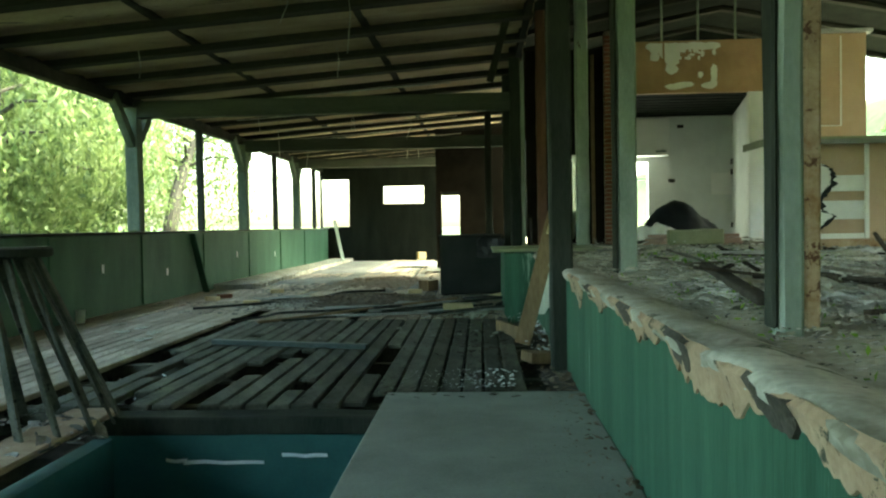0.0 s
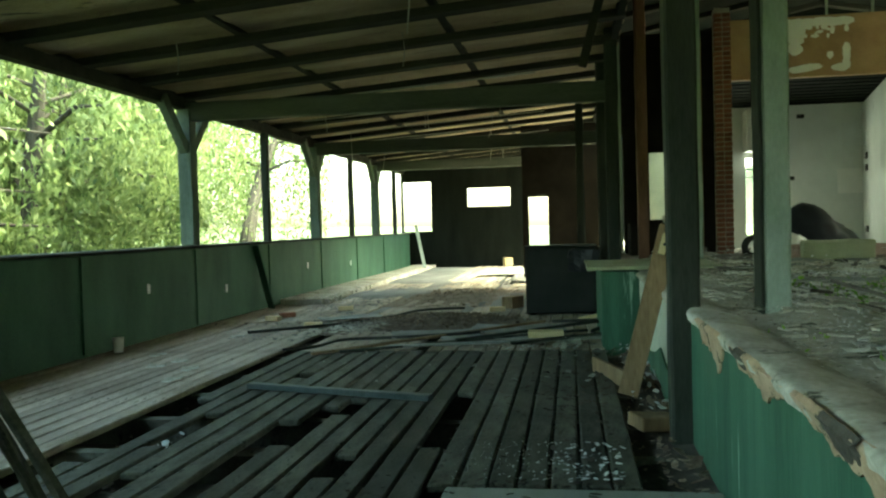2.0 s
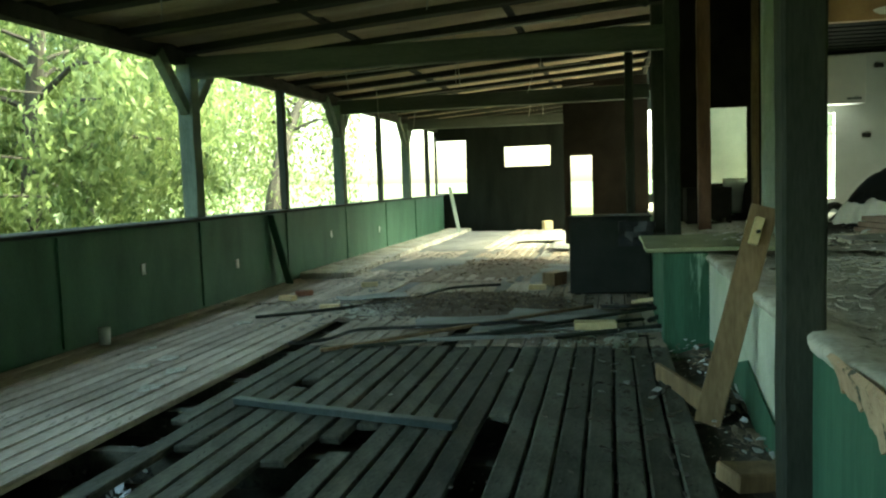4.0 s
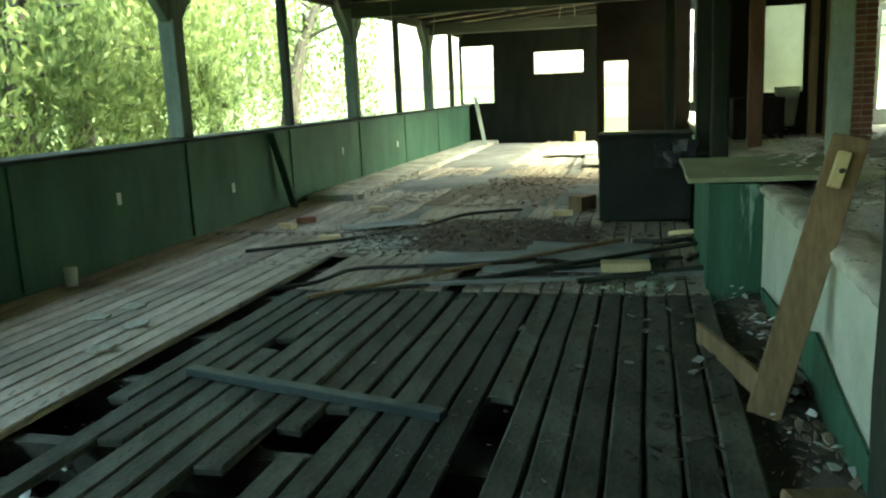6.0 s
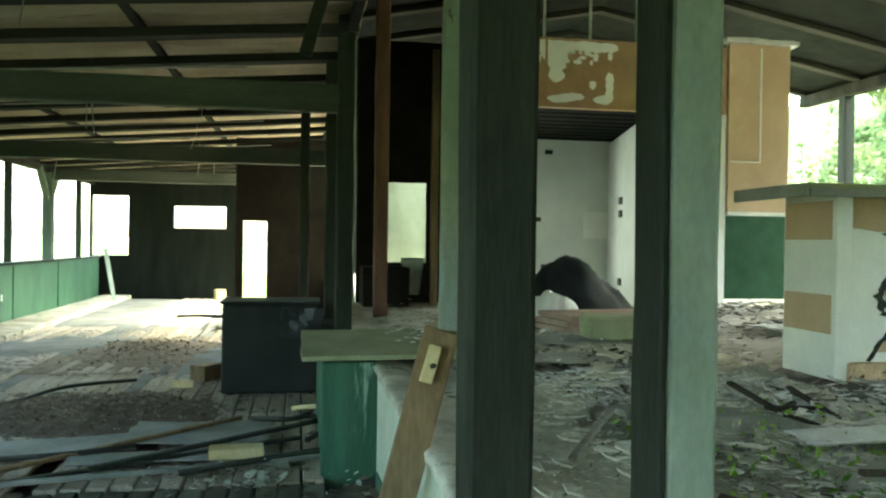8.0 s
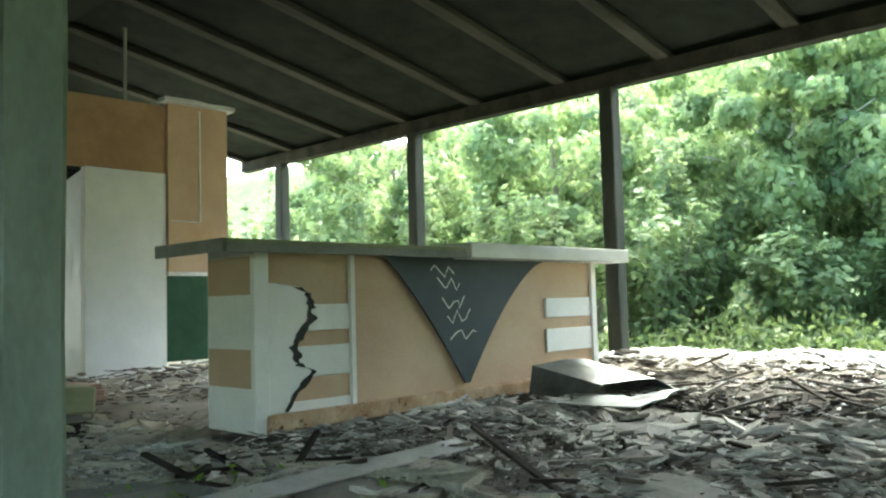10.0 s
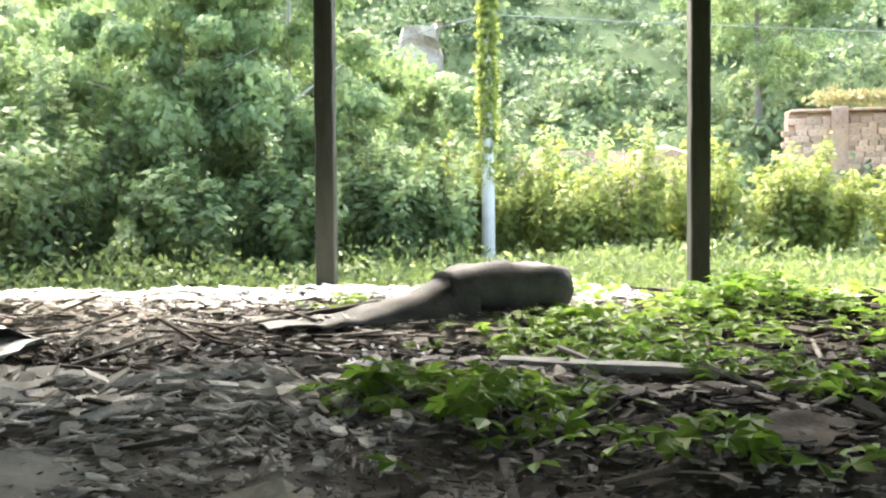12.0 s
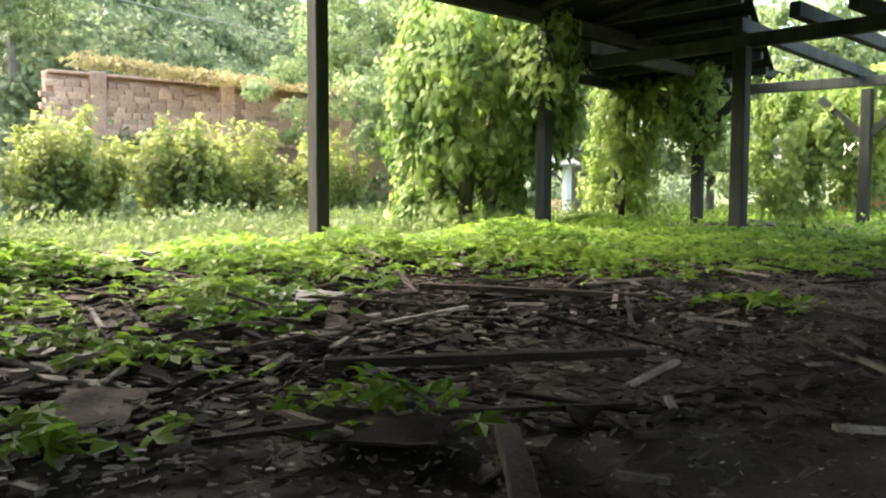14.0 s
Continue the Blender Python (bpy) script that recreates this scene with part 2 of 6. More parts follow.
# ---- mesh helpers ----
def finish(name, bm, material, parent=None, label="", smooth=False):
    me = bpy.data.meshes.new(name)
    bm.to_mesh(me)
    bm.free()
    me.materials.append(material)
    if smooth:
        for p in me.polygons:
            p.use_smooth = True
    ob = new(name, me)
    if parent is not None:
        ob.parent = parent
    return tagged(ob, label)


part = finish


def thing(name, label, category, at=(0, 0, 0), rz=0.0, group="", kind=""):
    ob = new(name)
    ob.empty_display_size = 0.1
    ob.matrix_world = pose(*at, 0, 0, rz)
    return tagged(ob, label, category, group, kind)


def add_box(bm, lo, hi, m=None, bevel=0.0):
    """A box from corner lo to corner hi, turned by m, with its edges bevelled."""
    made = bmesh.ops.create_cube(bm, size=1.0)["verts"]
    size = [h - l for l, h in zip(lo, hi)]
    mid = [(h + l) / 2 for l, h in zip(lo, hi)]
    for v in made:
        v.co = Vector([v.co[i] * size[i] + mid[i] for i in range(3)])
    if bevel:
        edges = {e for v in made for e in v.link_edges}
        got = bmesh.ops.bevel(bm, geom=list(edges), offset=bevel, segments=1, affect="EDGES")
        made = list({v for f in got["faces"] for v in f.verts} | {v for v in made if v.is_valid})
    if m is not None:
        for v in made:
            v.co = m @ v.co
    return made


def box_bm(lo, hi, m=None, bevel=0.0):
    bm = bmesh.new()
    add_box(bm, lo, hi, m, bevel)
    return bm


def rough_bm(bm, cuts, amount, scale=3.0):
    """Cut edges finer and push the vertices about by noise: worn, uneven faces."""
    if cuts:
        bmesh.ops.subdivide_edges(bm, edges=bm.edges[:], cuts=cuts, use_grid_fill=True)
    for v in bm.verts:
        v.co += amount * noise.noise_vector(v.co * scale)
    return bm


def beam_bm(a, b, w, h, bevel=0.008, turn=0.0, cuts=0, wear=0.0):
    """A squared timber from a to b."""
    a, b = Vector(a), Vector(b)
    d = (b - a).length
    q = (b - a).to_track_quat("Z", "Y").to_matrix().to_4x4()
    bm = box_bm((-w / 2, -h / 2, 0), (w / 2, h / 2, d), None, bevel)
    if cuts:
        for k in range(1, cuts):
            geom = bm.verts[:] + bm.edges[:] + bm.faces[:]
            bmesh.ops.bisect_plane(bm, geom=geom, plane_co=(0, 0, d * k / cuts), plane_no=(0, 0, 1))
    m = Matrix.Translation(a) @ q @ pose(0, 0, 0, 0, 0, turn)
    for v in bm.verts:
        if wear:
            v.co += wear * noise.noise_vector(v.co * 4 + a)
        v.co = m @ v.co
    return bm


def tube_bm(points, radii, sides=8):
    """A tube along points, tapering by radii."""
    bm = bmesh.new()
    rings = []
    pts = [Vector(p) for p in points]
    for i, p in enumerate(pts):
        d = (pts[min(i + 1, len(pts) - 1)] - pts[max(i - 1, 0)]).normalized()
        q = d.to_track_quat("Z", "Y")
        r = radii[i] if hasattr(radii, "__len__") else radii
        rings.append([bm.verts.new(p + q @ Vector((r * math.cos(a * math.tau / sides), r * math.sin(a * math.tau / sides), 0))) for a in range(sides)])
    for r0, r1 in zip(rings, rings[1:]):
        for k in range(sides):
            bm.faces.new((r0[k], r0[(k + 1) % sides], r1[(k + 1) % sides], r1[k]))
    bm.faces.new(rings[0][::-1])
    bm.faces.new(rings[-1])
    return bm


def mesh_np(name, verts, faces, material, parent=None, label=""):
    """A mesh from numpy arrays: verts (n, 3) and quads (m, 4)."""
    me = bpy.data.meshes.new(name)
    me.vertices.add(len(verts))
    me.vertices.foreach_set("co", np.asarray(verts, np.float32).ravel())
    k = faces.shape[1]
    me.loops.add(faces.size)
    me.loops.foreach_set("vertex_index", np.asarray(faces, np.int32).ravel())
    me.polygons.add(len(faces))
    me.polygons.foreach_set("loop_start", np.arange(0, faces.size, k, dtype=np.int32))
    me.update(calc_edges=True)
    me.validate()
    me.polygons.foreach_set("use_smooth", np.full(len(faces), len(verts) / faces.size < 0.3))
    me.materials.append(material)
    ob = new(name, me)
    if parent is not None:
        ob.parent = parent
    return tagged(ob, label)


RNG = np.random.default_rng(7)


def leaves_np(centres, length, width, droop=0.0, flat=0.0, rng=RNG):
    """Verts and faces of one folded leaf (two quads) at each centre; droop hangs them, flat lays them level."""
    n = len(centres)
    d = rng.normal(size=(n, 3))
    d[:, 2] = d[:, 2] * (1 - flat) - droop * 2.2
    d /= np.linalg.norm(d, axis=1)[:, None]
    up = rng.normal(size=(n, 3)) * (1 - flat) + np.array([0, 0, flat * 3.0])
    s = np.cross(d, up)
    s /= np.linalg.norm(s, axis=1)[:, None] + 1e-9
    nn = np.cross(s, d)
    k = rng.uniform(0.6, 1.25, n)[:, None]
    L, W = length * k, width * k
    base = centres - d * L * 0.5
    tip = centres + d * L * 0.5
    mid = centres + nn * W * 0.18
    a = mid + s * W * 0.5 - nn * W * 0.25 - d * L * 0.05
    b = mid - s * W * 0.5 - nn * W * 0.25 - d * L * 0.05
    v = np.stack([base, a, tip, b], 1).reshape(-1, 3)
    f = np.arange(n * 4).reshape(-1, 4)
    return v, f


def leaf_cards(c, nrm, length, width, rng, droop=0.6, loose=0.45):
    """Folded leaves at c that face along nrm, with their tips hanging by droop."""
    n = len(c)
    nn = nrm + loose * rng.normal(size=(n, 3))
    nn /= np.linalg.norm(nn, axis=1)[:, None] + 1e-9
    d = rng.normal(size=(n, 3))
    d[:, 2] -= 2 * droop
    d -= nn * (d * nn).sum(1)[:, None]
    d /= np.linalg.norm(d, axis=1)[:, None] + 1e-9
    s = np.cross(d, nn)
    k = rng.uniform(0.55, 1.3, n)[:, None]
    L, W = length * k, width * k
    m = c - d * L * 0.05 - nn * W * 0.2
    v = np.stack([c - d * L * 0.5, m + s * W * 0.5, c + d * L * 0.5 - nn * L * 0.12, m - s * W * 0.5], 1).reshape(-1, 3)
    return v, np.arange(n * 4).reshape(-1, 4)


def clumps_np(centres, radii, per, rng, squash=0.75):
    """Points and outward directions on the shells of leaf clumps."""
    c = np.repeat(np.asarray(centres, float), per, 0)
    r = np.repeat(np.broadcast_to(radii, len(centres)), per)
    u = rng.normal(size=(len(c), 3))
    u /= np.linalg.norm(u, axis=1)[:, None]
    r = r * (0.45 + 0.6 * rng.random(len(c)) ** 0.6)
    p = c + u * r[:, None] * np.array([1, 1, squash])
    u[:, 2] += 0.35
    return p, u


def flakes_np(centres, sizes, thick, tilt, rng=RNG, normals=None):
    """Thin broken slabs with six uneven corners."""
    n = len(centres)
    ang = rng.uniform(0, math.tau, n)
    tx, ty = rng.normal(0, tilt, n), rng.normal(0, tilt, n)
    asp = 0.1 + 0.85 * rng.random(n) ** 1.4
    fan = np.linspace(0, math.tau, 7)[:-1]
    corners = np.stack([np.cos(fan), np.sin(fan)], 1)
    c = corners[None] * rng.uniform(0.55, 1.2, (n, 6, 1)) + rng.uniform(-0.12, 0.12, (n, 6, 2))
    c[:, :, 0] *= sizes[:, None] / 2
    c[:, :, 1] *= (sizes * asp)[:, None] / 2
    x = c[:, :, 0] * np.cos(ang)[:, None] - c[:, :, 1] * np.sin(ang)[:, None]
    y = c[:, :, 0] * np.sin(ang)[:, None] + c[:, :, 1] * np.cos(ang)[:, None]
    z = x * tx[:, None] + y * ty[:, None] + rng.normal(0, 0.03, (n, 6)) * sizes[:, None]
    th = thick * rng.uniform(0.4, 1.8, n)
    th = np.minimum(th, 0.07 * sizes)
    low = np.stack([x, y, z - th[:, None] / 2], 2)
    top = np.stack([x, y, z + th[:, None] / 2], 2)
    v = (np.concatenate([low, top], 1) + centres[:, None]).reshape(-1, 3)
    q = np.array([[3, 2, 1, 0], [5, 4, 3, 0], [6, 7, 8, 9], [6, 9, 10, 11]] + [[k, (k + 1) % 6, (k + 1) % 6 + 6, k + 6] for k in range(6)])
    f = (q[None] + (np.arange(n) * 12)[:, None, None]).reshape(-1, 4)
    return v, f


def grid_np(x0, x1, y0, y1, nx, ny, height):
    xs, ys = np.linspace(x0, x1, nx + 1), np.linspace(y0, y1, ny + 1)
    v = np.array([(x, y, height(x, y)) for y in ys for x in xs])
    i = np.arange(nx)[None] + (np.arange(ny) * (nx + 1))[:, None]
    f = np.stack([i, i + 1, i + nx + 2, i + nx + 1], -1).reshape(-1, 4)
    return v, f


def structure(name, bm, material, label="", smooth=False):
    return tagged(finish(name, bm, material, None, label, smooth), kind="structure")

# ---- ground and hillside ----
HILL_X = 29.0


def bumps(x, y, s, seed=0.0):
    return noise.noise(Vector((x * s, y * s, seed)))


def ground_z(x, y):
    if x < -6.0:
        return -0.45 + 0.12 * bumps(x, y, 0.3) - 0.02 * min(0.0, x + 12)
    if x < 11.3 and -26 < y < 30:
        return -1.15
    z = 0.5 + 0.12 * bumps(x, y, 0.35)
    up = max(0.0, x - HILL_X - 4.0 * max(0.0, -y - 14) / 12)
    z += min(15.5, 0.5 * up + 0.012 * up * up) * (1 + 0.12 * bumps(x, y, 0.06, 4)) + (1.3 * bumps(x, y, 0.22, 2) if up > 1 else 0)
    return z


gx = np.concatenate([[-900, -400, -150, -80], np.arange(-50, -6, 2.0), [-6.01, -5.7, 2, 8, 11.29, 11.31], np.arange(12.5, 70, 1.5), [80, 110, 160, 400, 900]])
gy = np.concatenate([[-900, -400, -160, -90], np.arange(-60, 60, 2.0), [60, 80, 120, 300, 900]])
gv = np.array([(x, y, ground_z(x, y)) for y in gy for x in gx])
gi = np.arange(len(gx) - 1)[None] + (np.arange(len(gy) - 1) * len(gx))[:, None]
gf = np.stack([gi, gi + 1, gi + len(gx) + 1, gi + len(gx)], -1).reshape(-1, 4)
tagged(mesh_np("ground", gv, gf, M_GROUND, None, "weedy ground rising into a wooded hillside"), kind="structure")

n = 2300
hx, hy = HILL_X - 0.5 + 43 * RNG.random(n) ** 1.2, RNG.uniform(-50, 45, n)
hr = 0.5 + 1.5 * RNG.random(n) ** 1.7
hc = np.array([(x, y, ground_z(x, y) + 0.35 * r + 0.5 * max(0.0, bumps(x, y, 0.25, 9)) * r) for x, y, r in zip(hx, hy, hr)])
hp, hu = clumps_np(hc, hr, 80, RNG, 0.8)
hv, hf = leaf_cards(hp, hu, 0.4, 0.27, RNG)
tagged(mesh_np("hillside_bushes", hv, hf, L_HILL, None, "dense mixed green shrubs covering the hillside"), category="shrubs", kind="stuff")
n = 30000
hx, hy = HILL_X - 0.5 + 43 * RNG.random(n) ** 1.2, RNG.uniform(-50, 45, n)
hc = np.array([(x, y, ground_z(x, y) + 0.2) for x, y in zip(hx, hy)])
hv, hf = leaf_cards(hc, np.tile([-0.5, 0, 1.0], (n, 1)), 0.42, 0.26, RNG)
tagged(mesh_np("hillside_ivy", hv, hf, L_HILL, None, "low green ground cover between the shrubs"), category="ground cover", kind="stuff")

# ---- lean-to: floor, parapet, roof ----
EAVE_X, SILL_Z = -5.35, 1.12
ROOF_S = 0.078


def lean_z(x):
    return 3.17 + ROOF_S * (x - EAVE_X)


structure("floor_under", rough_bm(box_bm((-5.35, 4.43, -0.62), (0.72, 27, -0.32)), 7, 0.04, 2), M_DIRT, "dark soil under the slatted floor")
structure("floor_slab", box_bm((-0.6, -7, -0.16), (0.72, 4.86, 0.0), None, 0.012), M_SLAB, "worn grey concrete slab")
structure("floor_side", box_bm((-5.1, -7, -0.16), (-2.25, 3.1, -0.01), None, 0.012), M_DUST, "dusty concrete floor beside the pit")
structure("pit_floor", box_bm((-2.25, -7, -1.0), (-0.6, 4.42, -0.9)), M_DIRT, "dark floor of the inspection pit")
structure("pit_wall_far", box_bm((-2.3, 4.3, -0.9), (-0.55, 4.42, -0.14)), M_PITWALL, "teal painted wall at the end of the pit")
structure("pit_wall_left", box_bm((-2.37, -7, -0.9), (-2.25, 4.3, -0.165)), M_PITWALL, "teal painted side wall of the pit")
structure("pit_wall_right", box_bm((-0.6, -7, -0.9), (-0.48, 4.3, -0.165)), M_PITWALL, "teal painted side wall of the pit")
structure("pit_kerb", rough_bm(box_bm((-2.5, -6.9, -0.005), (-2.2, 4.3, 0.03), None, 0.01), 6, 0.012, 4), M_BARECONC, "chipped tan concrete kerb of the pit")
structure("pit_lintel", rough_bm(box_bm((-2.3, 4.28, -0.14), (-0.6, 4.5, -0.03), None, 0.01), 4, 0.01, 4), M_DARKWOOD, "dark timber bearer carrying the slat ends")

structure("wall_parapet", rough_bm(box_bm((-5.35, -7, -0.5), (-5.1, 27, 1.08), None, 0.01), 0, 0.0), M_PARAPET, "dark bottle green boarded parapet")
structure("sill", rough_bm(box_bm((-5.42, -7, 1.083), (-5.04, 26.98, SILL_Z), None, 0.01), 5, 0.008, 2), M_DARKWOOD, "dark timber sill on the parapet")


def wall_with_holes(name, x0, x1, z0, z1, y0, y1, holes, material, label):
    """A wall along x with rectangular holes (xa, xb, za, zb), as joined boxes."""
    bm = bmesh.new()
    xs = sorted({x0, x1, *[h[0] for h in holes], *[h[1] for h in holes]})
    for a, b in zip(xs, xs[1:]):
        cuts = sorted((h[2], h[3]) for h in holes if h[0] < (a + b) / 2 < h[1])
        z = z0
        for lo, hi in cuts + [(z1, z1)]:
            if lo > z:
                add_box(bm, (a, y0, z), (b, y1, lo))
            z = max(z, hi)
    bmesh.ops.remove_doubles(bm, verts=bm.verts[:], dist=0.0005)
    return structure(name, bm, material, label)


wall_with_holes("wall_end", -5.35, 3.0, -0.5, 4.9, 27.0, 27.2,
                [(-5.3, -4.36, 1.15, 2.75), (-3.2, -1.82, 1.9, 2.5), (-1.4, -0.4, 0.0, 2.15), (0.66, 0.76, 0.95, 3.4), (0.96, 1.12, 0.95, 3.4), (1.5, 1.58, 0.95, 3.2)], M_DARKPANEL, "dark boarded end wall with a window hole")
wall_with_holes("wall_partition", -1.06, 0.72, -0.1, 3.6, 20.3, 20.42, [(-0.92, -0.46, -0.1, 1.98)], M_BROWNWALL, "shade-darkened brown partition with a narrow doorway")
# out of view: added to close the lean-to against light from behind
structure("unseen_wall_near", box_bm((-5.35, -7.2, -0.5), (0.72, -7.0, 3.6)), M_DARKPANEL, "unseen dark wall added to close the lean-to's near end")
# added out of view to stop daylight reaching the platform from behind
structure("light_stop_rear", box_bm((0.72, -9.6, 0.7), (5.2, -9.5, 5.6)), M_DARKPANEL, "unseen wall added to keep out light from the rear")

# roof lining of the lean-to, sagging between the rafters
RAFTERS = [-6.5 + 1.22 * k for k in range(28)]


def lining(x, y):
    k = ((y + 6.5) % 1.22) / 1.22
    return lean_z(x) + 0.17 - 0.09 * math.sin(math.pi * k) * (1 + 0.8 * bumps(x, y, 0.8, 3)) + 0.02 * bumps(x, y, 2.5)


rv, rf = grid_np(-5.75, 0.75, -7.2, 27.3, 26, 168, lining)
tagged(mesh_np("ceiling_lean_to", rv, rf, M_INSUL, None, "sagging stained brown roof lining"), kind="structure")
rv2, rf2 = grid_np(-5.8, 0.75, -7.2, 27.3, 4, 4, lambda x, y: lean_z(x) + 0.26)
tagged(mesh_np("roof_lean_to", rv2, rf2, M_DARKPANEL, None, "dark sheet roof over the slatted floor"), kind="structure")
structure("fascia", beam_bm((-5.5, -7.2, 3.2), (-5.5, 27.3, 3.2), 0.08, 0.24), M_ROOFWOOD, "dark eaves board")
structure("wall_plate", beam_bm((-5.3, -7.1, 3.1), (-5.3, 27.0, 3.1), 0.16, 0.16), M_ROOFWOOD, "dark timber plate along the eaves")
for y in RAFTERS:
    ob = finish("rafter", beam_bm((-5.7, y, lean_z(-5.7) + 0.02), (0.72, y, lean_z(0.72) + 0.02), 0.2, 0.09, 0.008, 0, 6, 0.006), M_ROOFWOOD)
    tagged(ob, "very dark sloping roof rafter", "rafter", "lean-to rafters")
for x in (-3.4, -1.3):
    ob = finish("roof_batten", beam_bm((x, -7, lean_z(x) + 0.09), (x, 27, lean_z(x) + 0.09), 0.09, 0.06), M_ROOFWOOD)
    tagged(ob, "dark purlin running under the roof lining", "purlin", "lean-to purlins")
for y in (-0.2, 11.8, 17.6, 23.0):
    ob = finish("tie_beam", beam_bm((-5.28, y, 2.98), (0.62, y, 2.98), 0.15, 0.26, 0.012, 0, 8, 0.01), M_TIEBEAM)
    tagged(ob, "dark squared tie beam across the lean-to", "beam", "tie beams")


def eaves_post(y, braced):
    w = 0.2 if braced else 0.12
    ob = thing("parapet_post", "dark post with two curved braces on the parapet" if braced else "thin dark post standing on the parapet sill", "post", (-5.25, y, SILL_Z), 0, "parapet posts")
    part("shaft", beam_bm((0, 0, 0), (0, 0, 3.02 - SILL_Z), w, w, 0.012, 0, 6, 0.008), M_BRACE if braced else M_DARKWOOD, ob)
    if braced:
        for s in (-1, 1):
            part("brace", beam_bm((0, s * 0.06, 1.32), (0, s * 0.72, 1.98), 0.12, 0.14, 0.01, 0, 4, 0.01), M_BRACE, ob)
    return ob


for y, b in ((-0.2, True), (2.9, False), (5.95, True), (11.8, True), (14.78, False), (17.62, True), (20.48, False), (23.0, True), (25.5, False)):
    eaves_post(y, b)

# ---- platform ----
structure("platform_wall", box_bm((0.72, -26, -0.5), (0.95, 6.15, 0.7)), M_GREENWALL, "worn green painted wall of the platform")
structure("platform_wall_cream", box_bm((0.72, 6.15, -0.5), (0.95, 9.55, 0.7)), M_CREAM, "cream plastered part of the platform wall")
structure("platform_wall_far", box_bm((0.72, 9.55, -0.5), (0.95, 27, 0.7)), M_GREENWALL, "green painted wall of the platform")
structure("platform_floor", box_bm((0.951, -26, 0.4), (11.2, 27, 0.7)), M_DUST, "dusty concrete platform floor")


def kerb_strip(name, y0, y1, material, label):
    """The worn rounded lip of the platform, crumbled unevenly along its length."""
    ys = np.arange(y0, y1, 0.045)
    rows = []
    for y in ys:
        bite = 0.07 * max(0.0, bumps(y, 0, 1.1, 3) - 0.1) + 0.03 * bumps(y, 0, 4.5, 6) + 0.012 * bumps(y, 0, 15, 7)
        sag = 0.05 * max(0.0, bumps(y, 2, 1.3, 5)) + 0.012 * bumps(y, 1, 9, 5)
        rows.append([(0.95, y, 0.735), (0.86, y, 0.762 + 0.012 * bumps(y, 3, 5)), (0.77 + bite, y, 0.768 - sag), (0.712 + bite, y, 0.764 - sag), (0.69 + bite, y, 0.748 - sag + 0.01 * bumps(y, 8, 12)),
                     (0.695 + bite * 0.5, y, 0.712 - sag + 0.02 * bumps(y, 4, 8)), (0.725, y, 0.68 - sag * 0.5 + 0.02 * bumps(y, 5, 6))])
    v = np.array(rows).reshape(-1, 3)
    k = len(rows[0])
    i = np.arange(k - 1)[None] + (np.arange(len(ys) - 1) * k)[:, None]
    f = np.stack([i, i + 1, i + k + 1, i + k], -1).reshape(-1, 4)
    return tagged(mesh_np(name, v, f, material, None, label), kind="structure")


kerb_strip("platform_kerb", -8, 6.22, M_DUST, "crumbling dusty concrete edge of the platform")
kerb_strip("platform_kerb_far", 6.22, 26.9, M_DUST, "dusty worn concrete edge of the platform")


# bare render where the green paint has fallen off under the edge
def peel(a, b, deep, seed, material, label, out):
    steps = int((b - a) / 0.014)
    v, f = [], []
    for k in range(steps + 1):
        y = a + (b - a) * k / steps
        fade = min(1.0, 6 * k / steps, 6 * (steps - k) / steps)
        d = deep * fade * max(0.1, 0.5 + 0.5 * bumps(y, seed, 2.3, 8) + 0.3 * bumps(y, seed, 9, 8) + 0.15 * bumps(y, seed, 27, 8))
        e = 0.02 * fade * abs(bumps(y, seed, 11, 4))
        g = 0.006 * bumps(y, seed, 9, 1)
        v += [(0.7 - out, y, 0.76 - 0.05 * max(0, bumps(y, seed, 3, 2))), (0.684 - out + g, y, 0.742 - e), (0.7 - out + g, y, 0.715 - d * 0.3), (0.711 - out, y, 0.705 - d), (0.73, y, 0.702 - d)]
        if k:
            n = len(v) - 10
            f += [(n + j, n + j + 1, n + j + 6, n + j + 5) for j in range(4)]
    tagged(mesh_np("peeled_render", np.array(v), np.array(f), material, None, label), kind="structure")


for k, (a, b, deep) in enumerate(((-3, -0.5, 0.12), (-0.35, 1.15, 0.13), (1.2, 2.35, 0.17), (2.3, 3.5, 0.12), (3.6, 4.5, 0.15), (4.75, 5.45, 0.22))):
    peel(a, b, deep, 3 * k, M_KERB, "bare tan render where the green paint has fallen off", 0.0)
# dark strips set proud; their colour gives the shade of holes
for k, (a, b) in enumerate(((-0.9, -0.2), (1.05, 1.35), (1.9, 2.2), (2.9, 3.2), (4.2, 4.45))):
    peel(a, b, 0.07, 40 + 3 * k, M_DIRT, "dark strip coloured as a shaded hole in the bare render", 0.006)

# ---- main roof ----
def main_z(x):
    return 5.75 - 0.19 * abs(x - 5.4)


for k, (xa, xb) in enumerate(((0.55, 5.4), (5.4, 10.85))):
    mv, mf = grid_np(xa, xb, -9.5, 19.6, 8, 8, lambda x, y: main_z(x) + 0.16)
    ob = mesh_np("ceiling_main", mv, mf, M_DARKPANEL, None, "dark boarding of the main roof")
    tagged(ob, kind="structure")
    s = ob.modifiers.new("thick", "SOLIDIFY")
    s.thickness = 0.06
for y in [-9.4 + 1.7 * k for k in range(18)]:
    for xa, xb in ((0.6, 5.4), (10.8, 5.4)):
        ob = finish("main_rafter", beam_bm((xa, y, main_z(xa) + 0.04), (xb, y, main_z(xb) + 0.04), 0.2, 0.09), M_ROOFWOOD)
        tagged(ob, "dark rafter under the main roof", "rafter", "main rafters")
